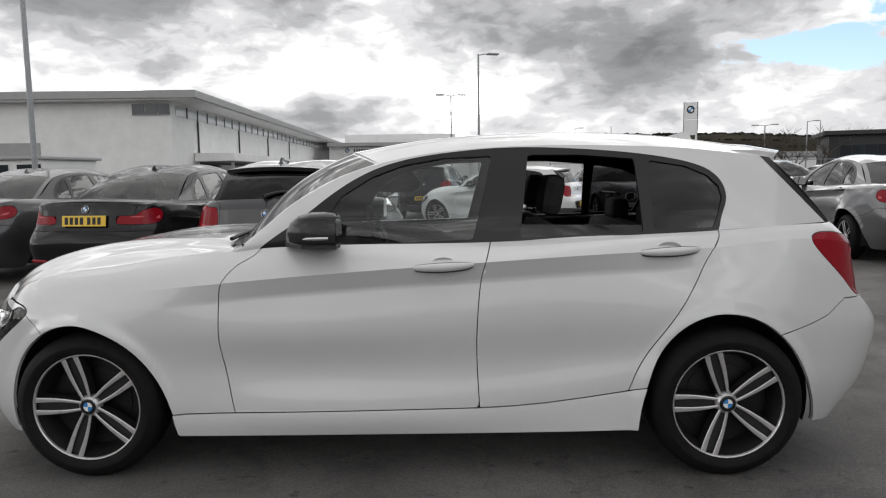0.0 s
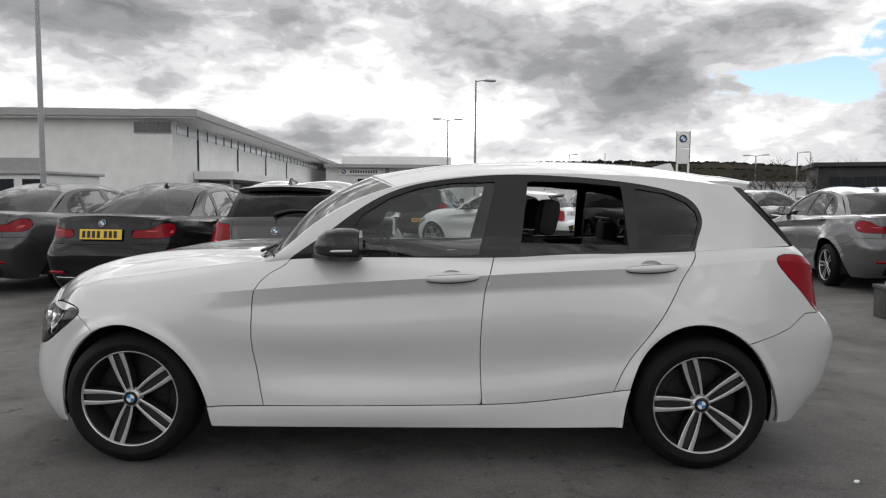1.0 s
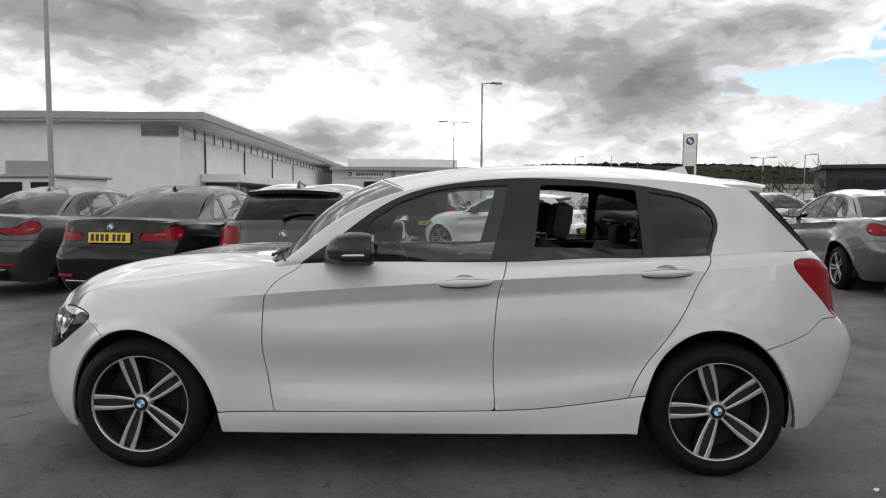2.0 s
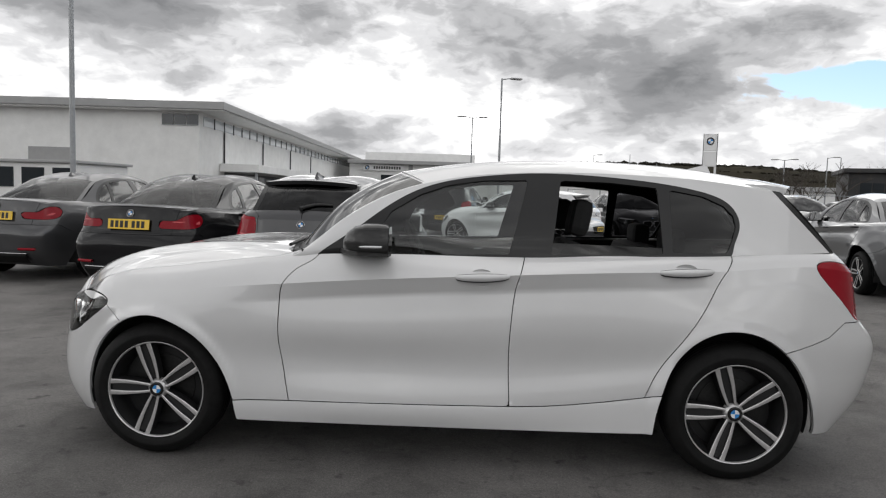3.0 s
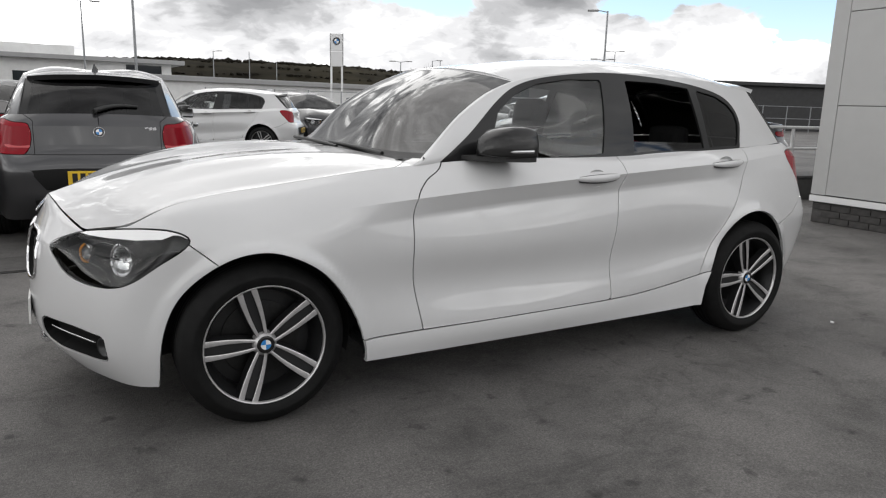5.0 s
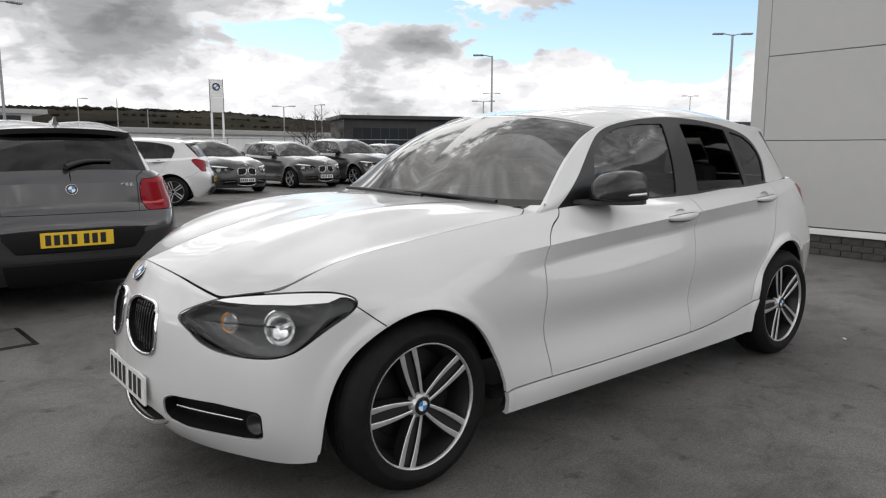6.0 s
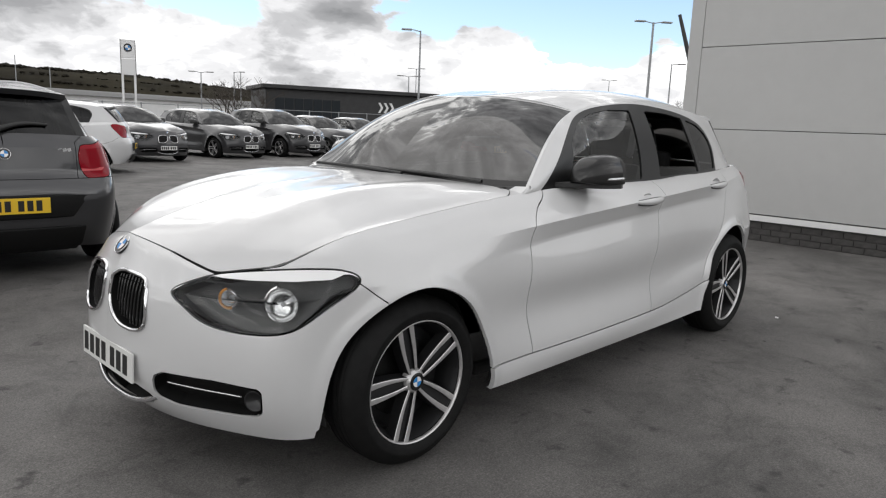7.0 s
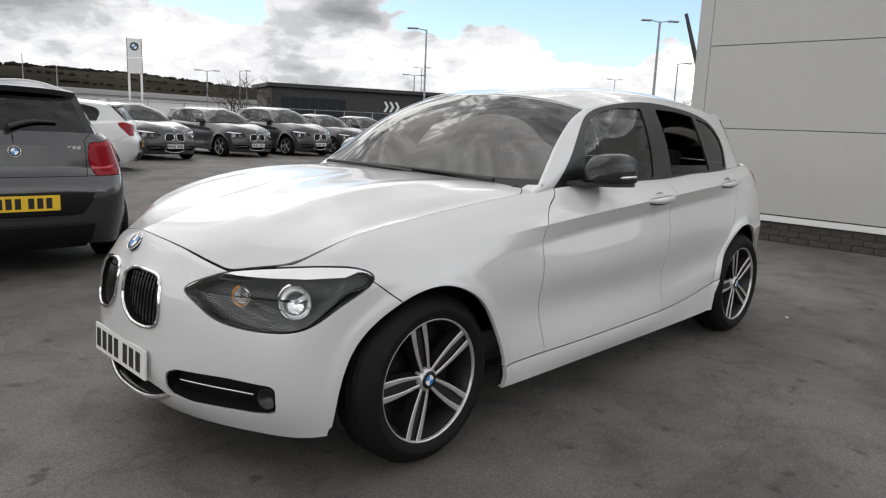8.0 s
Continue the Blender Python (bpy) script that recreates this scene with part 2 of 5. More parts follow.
def split(s, f):
    """Cuts a skin along f = 0 (f at each vertex): the part where f < 0, and the rest."""
    f = np.where(np.abs(f) < 1e-9, 1e-9, f)
    neg = f < 0
    c = neg[s.t].sum(1)
    ins, out = [s.t[c == 3]], [s.t[c == 0]]
    v, n, made = list(s.v), list(s.n), {}

    def cut(i, j):
        key = (i, j) if i < j else (j, i)
        if key not in made:
            w = f[i] / (f[i] - f[j])
            v.append(s.v[i] + w * (s.v[j] - s.v[i]))
            m = s.n[i] + w * (s.n[j] - s.n[i])
            n.append(m / max(np.linalg.norm(m), 1e-9))
            made[key] = len(v) - 1
        return made[key]

    for tri in s.t[(c == 1) | (c == 2)]:
        k = neg[tri]
        lone = int(np.argmax(k)) if k.sum() == 1 else int(np.argmin(k))
        a, b, d = tri[lone], tri[(lone + 1) % 3], tri[(lone + 2) % 3]
        e, g = cut(a, b), cut(a, d)
        one, two = (ins, out) if k.sum() == 1 else (out, ins)
        one.append([[a, e, g]])
        two.append([[e, b, d], [e, d, g]])
    v, n = np.array(v), np.array(n)
    return tuple(tidy(Skin(v, n, np.concatenate([np.asarray(x, int).reshape(-1, 3) for x in y]))) for y in (ins, out))


def away(p, line, closed=False):
    """Distance of the 2D points p from a polyline; negative inside when it is closed."""
    q = np.asarray(line, float)
    if closed:
        q = np.r_[q, q[:1]]
    best, inside = np.full(len(p), 9e9), np.zeros(len(p), bool)
    for a, b in zip(q[:-1], q[1:]):
        d = b - a
        w = np.clip(((p - a) @ d) / max(d @ d, 1e-12), 0, 1)
        best = np.minimum(best, np.linalg.norm(p - a - w[:, None] * d, axis=1))
        if closed:
            hit = (a[1] > p[:, 1]) != (b[1] > p[:, 1])
            with np.errstate(divide="ignore", invalid="ignore"):
                inside ^= hit & (p[:, 0] < a[0] + (p[:, 1] - a[1]) / (b[1] - a[1]) * d[0])
    return np.where(inside, -best, best) if closed else best


def loop2(pts, n=90):
    """A smooth closed outline through 2D points."""
    p = np.asarray(pts, float)
    m = len(p)
    q = np.r_[p[-3:], p, p[:3]]
    k = np.r_[0, np.cumsum(np.linalg.norm(np.diff(q, axis=0), axis=1) ** 0.6)]
    return spline_at(k, q, np.linspace(k[3], k[m + 3], n + 1)[:-1])


def rim(s, depth, away_from=None):
    """Adds walls of that depth along the open edges, going inwards, so that a panel shows its thickness."""
    e = np.r_[s.t[:, [0, 1]], s.t[:, [1, 2]], s.t[:, [2, 0]]]
    key = np.sort(e, 1)
    _, first, count = np.unique(key, axis=0, return_index=True, return_counts=True)
    e = e[first[count == 1]]
    if not len(e):
        return s
    a, b = s.v[e[:, 0]], s.v[e[:, 1]]
    na, nb = s.n[e[:, 0]], s.n[e[:, 1]]
    w = np.cross(b - a, (na + nb) / 2)
    w /= np.maximum(np.linalg.norm(w, axis=1, keepdims=True), 1e-9)
    o, m = len(s.v), len(e)
    v = np.r_[s.v, a, b, b - nb * depth, a - na * depth]
    i = np.arange(m) + o
    t = np.r_[s.t, np.c_[i, i + m, i + 2 * m], np.c_[i, i + 2 * m, i + 3 * m]]
    return Skin(v, np.r_[s.n, w, w, w, w], t)


def push(s, d):
    return Skin(s.v - s.n * d, s.n, s.t)


def tube(path, r, n=8, closed=False):
    """A round bar along 3D points."""
    p = np.asarray(path, float)
    m = len(p)
    tan = (np.roll(p, -1, 0) - np.roll(p, 1, 0)) if closed else np.gradient(p, axis=0)
    tan /= np.maximum(np.linalg.norm(tan, axis=1, keepdims=True), 1e-9)
    up = np.where(np.abs(tan[:, 2:3]) > 0.9, [[1.0, 0, 0]], [[0, 0, 1.0]])
    s1 = np.cross(tan, up)
    s1 /= np.maximum(np.linalg.norm(s1, axis=1, keepdims=True), 1e-9)
    s2 = np.cross(s1, tan)
    a = np.linspace(0, 2 * np.pi, n, endpoint=False)
    rr = np.broadcast_to(np.asarray(r, float), (m,))[:, None, None]
    nr = np.cos(a)[None, :, None] * s1[:, None] + np.sin(a)[None, :, None] * s2[:, None]
    v = p[:, None] + rr * nr
    i = np.arange(m * n).reshape(m, n)
    j = i if not closed else np.r_[i, i[:1]]
    if closed:
        i0, i1 = j[:-1], j[1:]
    else:
        i0, i1 = i[:-1], i[1:]
    r0, r1 = np.roll(i0, -1, 1), np.roll(i1, -1, 1)
    q = np.stack([i0, r0, r1, i1], -1).reshape(-1, 4)
    t = [q[:, :3], q[:, [0, 2, 3]]]
    if not closed:
        for e in (i[0], i[-1][::-1]):
            t.append(np.array([[e[0], e[k + 1], e[k]] for k in range(1, n - 1)]))
    return Skin(v.reshape(-1, 3), nr.reshape(-1, 3), np.concatenate(t))


def lathe(profile, n=48, axis="y", centre=(0, 0, 0)):
    """Turns a profile of (radius, depth) round the y axis."""
    p = np.asarray(profile, float)
    a = np.linspace(0, 2 * np.pi, n + 1)
    g = np.stack([np.outer(p[:, 0], np.cos(a)), np.repeat(p[:, 1:2], n + 1, 1), np.outer(p[:, 0], np.sin(a))], -1)
    du, dv = np.gradient(g, axis=0), np.gradient(g, axis=1)
    nn = np.cross(du, dv)
    nn /= np.maximum(np.linalg.norm(nn, axis=2, keepdims=True), 1e-9)
    i = np.arange(g.shape[0] * (n + 1)).reshape(g.shape[0], n + 1)
    q = np.stack([i[:-1, :-1], i[1:, :-1], i[1:, 1:], i[:-1, 1:]], -1).reshape(-1, 4)
    return Skin(g.reshape(-1, 3) + centre, nn.reshape(-1, 3), np.r_[q[:, :3], q[:, [0, 2, 3]]])


def skin_mesh(name, s, mat, smooth=True):
    me = bpy.data.meshes.new(name)
    t = s.t.copy()
    if len(t):
        g = np.cross(s.v[t[:, 1]] - s.v[t[:, 0]], s.v[t[:, 2]] - s.v[t[:, 0]])
        bad = (g * s.n[t].sum(1)).sum(1) < 0
        t[bad] = t[bad][:, ::-1]
        t = t[np.linalg.norm(g, axis=1) > 1e-12]
    me.from_pydata(s.v.tolist(), [], t.tolist())
    me.polygons.foreach_set("use_smooth", [smooth] * len(me.polygons))
    if smooth and len(t):
        me.normals_split_custom_set_from_vertices(s.n.tolist())
    me.materials.append(mat)
    return me


def skin(name, s, mat, parent, label="", smooth=True):
    """Links a skin as one part under a thing or a part."""
    ob = new(name, skin_mesh(name, s, mat, smooth))
    ob.parent = parent
    return tagged(ob, label)


def thing(name, m, label, category, group=""):
    """An Empty that carries a thing's parts."""
    ob = new(name)
    ob.matrix_world = m
    return tagged(ob, label, category, group)


def part(name, bm, mat, parent, label="", smooth=False):
    me = bpy.data.meshes.new(name)
    bmesh.ops.recalc_face_normals(bm, faces=bm.faces)
    bm.to_mesh(me)
    bm.free()
    me.materials.append(mat)
    if smooth:
        me.polygons.foreach_set("use_smooth", [True] * len(me.polygons))
    ob = new(name, me)
    ob.parent = parent
    return tagged(ob, label)


def box_bm(x0, x1, y0, y1, z0, z1, bevel=0.0, bm=None):
    bm = bm or bmesh.new()
    got = bmesh.ops.create_cube(bm, size=1.0, matrix=Matrix.Translation(((x0 + x1) / 2, (y0 + y1) / 2, (z0 + z1) / 2)) @ Matrix.Diagonal((x1 - x0, y1 - y0, z1 - z0, 1)))
    if bevel:
        es = list({e for v in got["verts"] for e in v.link_edges})
        bmesh.ops.bevel(bm, geom=es, offset=bevel, segments=2, affect="EDGES", profile=0.6)
    return bm


def box(name, x0, x1, y0, y1, z0, z1, mat, parent=None, label="", bevel=0.01):
    return part(name, box_bm(x0, x1, y0, y1, z0, z1, bevel), mat, parent, label)


def slab(outline, y0, y1):
    """A plate with a 2D outline in x and z, from y0 to y1, as a bmesh."""
    bm = bmesh.new()
    a = [bm.verts.new((x, y0, z)) for x, z in outline]
    b = [bm.verts.new((x, y1, z)) for x, z in outline]
    bm.faces.new(a)
    bm.faces.new(b[::-1])
    for i in range(len(a)):
        j = (i + 1) % len(a)
        bm.faces.new((a[i], b[i], b[j], a[j]))
    return bm

# ---------- car bodies ----------
SIDE_X = (-1.66, -1.345, -1.02, -0.75, 0.28, 0.95, 1.345, 1.70)
# each ring: four points of the nose, widths and heights along the side, three points of the tail
RINGS = {
    "bottom": (((-1.98, 0, .165), (-1.94, .30, .165), (-1.84, .55, .165), (-1.755, .68, .165)),
               (.735, .80, .822, .826, .828, .825, .80, .745), (.17, .19, .192, .193, .199, .206, .21, .20), ((1.92, .59, .20), (1.99, .35, .22), (2.0, 0, .22))),
    "lower": (((-2.06, 0, .28), (-2.02, .30, .28), (-1.897, .56, .28), (-1.79, .712, .28)),
              (.765, .875, .866, .871, .875, .864, .862, .795), (.28, .285, .290, .297, .312, .384, .40, .36), ((2.02, .60, .33), (2.085, .36, .34), (2.10, 0, .34))),
    "bumper": (((-2.075, 0, .45), (-2.038, .30, .45), (-1.910, .57, .45), (-1.797, .725, .45)),
               (.778, .886, .866, .853, .854, .850, .868, .805), (.46, .47, .47, .47, .48, .53, .54, .50), ((2.062, .62, .48), (2.11, .36, .49), (2.122, 0, .49))),
    "mid": (((-2.065, 0, .585), (-2.025, .30, .585), (-1.892, .56, .58), (-1.778, .720, .585)),
            (.785, .888, .880, .880, .882, .864, .868, .805), (.605, .640, .625, .62, .65, .68, .69, .655), ((2.07, .635, .62), (2.112, .37, .64), (2.125, 0, .645))),
    "flank": (((-2.052, 0, .66), (-2.008, .30, .655), (-1.872, .55, .645), (-1.745, .712, .65)),
              (.785, .870, .874, .861, .858, .832, .818, .765), (.675, .715, .745, .770, .842, .873, .888, .895), ((1.985, .63, .745), (2.035, .37, .76), (2.045, 0, .765))),
    "crease": (((-2.02, 0, .735), (-1.978, .28, .716), (-1.862, .49, .688), (-1.722, .685, .70)),
               (.762, .838, .862, .877, .888, .845, .795, .725), (.742, .785, .817, .845, .918, .949, .965, .985), ((1.962, .60, .955), (2.01, .36, .96), (2.02, 0, .96))),
    "belt": (((-1.988, 0, .803), (-1.948, .255, .766), (-1.882, .435, .710), (-1.752, .612, .750)),
             (.683, .715, .745, .774, .778, .755, .71, .655), (.812, .885, .932, .966, .99, 1.012, 1.024, 1.04), ((1.888, .56, 1.045), (1.943, .36, 1.055), (1.955, 0, 1.06))),
}
HATCH = dict(
    rail=((-.708, .770, .992), (-.605, .735, 1.076), (-.50, .699, 1.160), (-.33, .643, 1.258), (-.14, .592, 1.325), (.15, .586, 1.375), (.55, .582, 1.395), (.95, .572, 1.390), (1.30, .545, 1.370), (1.63, .51, 1.332)),
    sill_line=((-.765, .778, .957), (-.60, .776, .958), (-.30, .762, .967), (.0, .77, .978), (.28, .772, .987), (.62, .77, 1.0), (.95, .754, 1.011), (1.30, .71, 1.023), (1.60, .665, 1.035), (1.888, .56, 1.045)),
    cowl=(-.84, 1.0), header=(-.33, 1.39), crown=.04, roof_end=(1.66, 1.388), glass_base=(1.955, 1.06), deck=None,
    window=((-.655, .948), (-.30, .965), (.34, .988), (.95, 1.010), (1.335, 1.021), (1.355, 1.07), (1.385, 1.135), (1.392, 1.195), (1.355, 1.262), (1.23, 1.315), (1.03, 1.352), (.80, 1.375), (.54, 1.388), (.34, 1.385), (.14, 1.367), (-.02, 1.342), (-.18, 1.292), (-.34, 1.196), (-.50, 1.073)),
    glass_front=((-.42, .978), (.265, 1.002), (.355, 1.352), (.14, 1.345), (-.03, 1.318), (-.17, 1.268), (-.30, 1.185)),
    glass_rear=((.465, 1.008), (.995, 1.025), (.985, 1.332), (.75, 1.352), (.515, 1.355)),
    glass_quarter=((1.04, 1.03), (1.315, 1.037), (1.345, 1.09), (1.372, 1.16), (1.365, 1.21), (1.32, 1.255), (1.21, 1.298), (1.045, 1.325)),
)
SEDAN = dict(HATCH,
    rail=((-.708, .770, .992), (-.605, .735, 1.076), (-.50, .699, 1.160), (-.33, .643, 1.258), (-.14, .595, 1.325), (.15, .585, 1.372), (.40, .575, 1.385), (.66, .562, 1.375), (.86, .55, 1.35), (1.02, .545, 1.31)),
    sill_line=((-.765, .778, .957), (-.62, .776, .958), (-.40, .76, .965), (-.15, .77, .974), (.15, .775, .984), (.40, .772, .993), (.66, .765, 1.002), (.95, .748, 1.012), (1.25, .71, 1.02), (1.48, .67, 1.028)),
    roof_end=(1.06, 1.345), glass_base=(1.55, 1.06), deck=(2.0, 1.035),
    window=((-.655, .948), (-.30, .965), (.30, .985), (.80, 1.002), (1.10, 1.012), (1.22, 1.03), (1.19, 1.10), (1.10, 1.19), (.95, 1.28), (.76, 1.335), (.54, 1.362), (.34, 1.368), (.14, 1.357), (-.02, 1.335), (-.18, 1.287), (-.34, 1.196), (-.50, 1.073)),
    glass_front=((-.42, .978), (.20, 1.0), (.28, 1.345), (.14, 1.338), (-.03, 1.312), (-.17, 1.265), (-.30, 1.185)),
    glass_rear=((.34, 1.006), (.88, 1.02), (.80, 1.305), (.62, 1.33), (.39, 1.345)),
    glass_quarter=((.93, 1.025), (1.16, 1.033), (1.13, 1.10), (1.04, 1.19), (.95, 1.248), (.87, 1.28)),
)


def nose_angle(v):
    """Bearing round the front wheels' middle: 0 at the nose, 90 at the side."""
    return np.degrees(np.arctan2(np.abs(v[:, 1]), -1.35 - v[:, 0])) / 60


def shells(spec, fine):
    """The unwarped outer shells of one half (y > 0)."""
    names = list(RINGS)
    rows = []
    for name in names:
        front, w, z, rear = RINGS[name]
        if spec["deck"] and name == "belt":
            rear = ((1.93, .62, 1.01), (1.99, .37, 1.028), (spec["deck"][0], 0, spec["deck"][1]))
        p = [*front, *zip(SIDE_X, w, z), *rear]
        flip = lambda q: (q[0], -q[1], q[2])
        rows.append([flip(p[1]), *p, flip(p[-2])])
    rows = np.array(rows, float)
    k = np.r_[0, np.cumsum(np.linalg.norm(np.diff(rows[2], axis=0), axis=1))]
    nu = int(300 * fine)
    u = np.linspace(k[1], k[-2], nu)
    lines = np.array([spline_at(k, r, u) for r in rows])
    front4 = (u >= k[1]) & (u <= k[5])
    lines[6][front4] = np.stack([np.interp(u[front4], k[1:6], rows[6][1:6, c]) * .8 + lines[6][front4, c] * .2 for c in range(3)], -1)
    kv = np.array([0, .13, .30, .47, .65])
    nv = max(8, int(42 * fine))
    low = spline_at(kv, lines[:5].reshape(5, -1), np.linspace(0, .65, nv)).reshape(nv, nu, 3)
    nb_ = max(3, int(8 * fine))
    b = np.linspace(0, 1, nb_)[:, None, None]
    band = lines[4] * (1 - b) + lines[5] * b
    below, over = grid_skin(low, (0, 1, 0)), grid_skin(band, (0, 1, 0))
    seam = below.n.reshape(nv, nu, 3)[-1] + over.n.reshape(nb_, nu, 3)[0]
    seam /= np.linalg.norm(seam, axis=1, keepdims=True)
    below.n.reshape(nv, nu, 3)[-1] = seam
    over.n.reshape(nb_, nu, 3)[0] = seam
    nt = max(4, int(14 * fine))
    b = np.linspace(0, 1, nt)[:, None, None]
    top = lines[5] * (1 - b) + lines[6] * b
    swell = np.sin(np.pi * b) * .006
    top = top + swell * np.array([0, .6, .8])
    out = {}
    upper = grid_skin(top, (0, 1, .6))
    # the shoulder is sharp along the doors and melts away over the front wing
    on, un = over.n.reshape(nb_, nu, 3), upper.n.reshape(nt, nu, 3)
    seam = on[-1] + un[0]
    seam /= np.linalg.norm(seam, axis=1, keepdims=True)
    soft_ = np.clip((-.80 - lines[5][:, 0]) / .35, 0, 1)[:, None]
    for rows_, order in ((on, range(nb_ - 1, -1, -1)), (un, range(nt))):
        for k_, i_ in enumerate(order):
            g_ = soft_ * max(0.0, 1 - k_ / (.75 * len(rows_)))
            rows_[i_] = rows_[i_] * (1 - g_) + seam * g_
            rows_[i_] /= np.linalg.norm(rows_[i_], axis=1, keepdims=True)
    out["low"] = join(below, over, upper)
    belt = lines[6]
    # the bonnet
    corner = int(np.argmin(np.abs(u - k[4])))
    back = int(np.argmin(np.abs(belt[:, 0] + .735) + (u < k[5]) * 9))
    na, nb = max(8, int(44 * fine)), max(12, int(64 * fine))
    resample = lambda c, n: spline(c, n)
    front = resample(belt[:corner + 1:max(1, corner // 12)], na)
    side = resample(belt[corner:back + 1:max(1, (back - corner) // 14)], nb)
    cx, cz = spec["cowl"]
    rear = resample([(cx, 0, cz), (cx + .01, .25, cz), (cx + .035, .5, cz - .008), (cx + .066, .665, cz - .017), side[-1]], na)
    front[-1] = side[0]
    mid = resample([front[0], (-1.89, 0, .842), (-1.72, 0, .898), (-1.45, 0, .957), (-1.10, 0, .99), (cx, 0, cz)], nb)
    bon = coons(front, rear, mid, side)
    s, t = np.linspace(0, 1, na)[:, None], np.linspace(0, 1, nb)[None]
    lift = np.sin(np.pi * np.clip(s, 0, 1) ** 1.6) * np.sin(np.pi * np.clip(t, 0, 1) ** .8) * .058
    ridge = .012 * np.exp(-((s - .62) / .10) ** 2) * np.sin(np.pi * t)
    bon[..., 2] += lift + ridge
    out["bonnet"] = grid_skin(bon, (0, 0, 1))
    # side windows' plane, from the belt to the roof rail
    rl, sl = np.array(spec["rail"]), np.array(spec["sill_line"])
    n2 = max(16, int(150 * fine))
    kk = np.linspace(0, 1, len(rl))
    rail, sill = spline_at(kk, rl, np.linspace(0, 1, n2)), spline_at(kk, sl, np.linspace(0, 1, n2))
    nw = max(6, int(40 * fine))
    b = np.linspace(0, 1, nw)[:, None, None]
    sidewall = sill * (1 - b) + rail * b
    sidewall = sidewall + np.array([0, 1, 0]) * .03 * np.sin(np.pi * b) * np.sin(np.pi * np.linspace(0, 1, n2) ** .6)[None, :, None]
    out["house"] = grid_skin(sidewall, (0, 1, .2))
    # windscreen, roof and rear glass, each one half
    ih = 4 / 9
    jh = int(round(ih * (n2 - 1)))
    pillar, roofside = rail[:jh + 1], rail[jh:]
    nx = max(6, int(34 * fine))
    hx, hz = spec["header"]
    base = resample([(cx + .02, 0, cz - .005), (cx + .03, .3, cz - .008), (cx + .06, .55, cz - .015), pillar[0]], nx)
    head = resample([(hx, 0, hz), (hx + .03, .25, hz - .008), (hx + .11, .47, hz - .035), pillar[-1]], nx)
    t = np.linspace(0, 1, len(pillar))[:, None]
    glassmid = np.array([cx + .02, 0, cz - .005]) * (1 - t) + np.array([hx, 0, hz]) * t + np.array([-.02, 0, .03]) * np.sin(np.pi * t)
    ws = coons(base, head, glassmid, pillar)
    s = np.linspace(0, 1, nx)[:, None]
    bow = np.sin(np.pi * s) * np.sin(np.pi * t.T) * .02
    ws = ws + bow[..., None] * np.array([-.5, 0, .8])
    out["screen"] = grid_skin(ws, (-.6, 0, .8))
    pick = lambda c: c[np.linspace(0, len(c) - 1, 8).round().astype(int)]
    out["cowl"] = grid_skin(np.stack([spline(pick(rear), 40), spline(pick(base), 40)]), (0, 0, 1))
    rx, rz = spec["roof_end"]
    t = np.linspace(0, 1, len(roofside))[:, None]
    tail = resample([(rx, 0, rz), (rx - .01, .25, rz - .005), rail[-1]], nx)
    rm = spline([(hx, 0, hz), (hx + .35, 0, hz + .035), (.35, 0, 1.435), (.75 if not spec["deck"] else .62, 0, 1.440 if not spec["deck"] else 1.42), *([(1.25, 0, 1.424)] if not spec["deck"] else []), (rx, 0, rz)], len(roofside))
    roof = coons(head, tail, rm, roofside)
    crown = np.sin(np.pi * s ** 1.4) * np.sin(np.pi * np.clip(t.T * .9 + .08, 0, 1)) * spec["crown"] * .75
    roof[..., 2] += crown
    out["roof"] = grid_skin(roof, (0, 0, 1))
    gx, gz = spec["glass_base"]
    n3 = max(8, int(30 * fine))
    cp = np.linspace(0, 1, n3)[:, None]
    edge = rail[-1] * (1 - cp) + sill[-1] * cp + np.array([.008, -.012, .012]) * np.sin(np.pi * cp)
    gm = np.array([rx, 0, rz]) * (1 - cp) + np.array([gx, 0, gz]) * cp + np.array([.03, 0, .03]) * np.sin(np.pi * cp)
    gb = resample([(gx, 0, gz), (gx - .015, .3, gz - .006), sill[-1]], nx)
    out["back"] = grid_skin(coons(tail, gb, gm, edge), (.7, 0, .7))
    if spec["deck"]:
        i0 = int(np.argmin(np.abs(belt[:, 0] - sl[-1][0]) + (u < k[9]) * 9))
        i1 = int(np.argmin(np.abs(u - k[13])))
        ds = resample(belt[i0:i1 + 1:max(1, (i1 - i0) // 10)], n3)
        dr = resample(belt[i1::max(1, (nu - i1) // 8)][::-1], nx)
        dr = resample([belt[-1], belt[(i1 + nu) // 2], belt[i1]], nx)
        ds[-1] = dr[-1]
        gb2 = gb.copy()
        ds[0] = gb2[-1]
        dm = np.array([gx, 0, gz]) * (1 - cp) + belt[-1] * cp + np.array([0, 0, .012]) * np.sin(np.pi * cp)
        out["deck"] = grid_skin(coons(gb2, dr, dm, ds), (0, 0, 1))
    return out

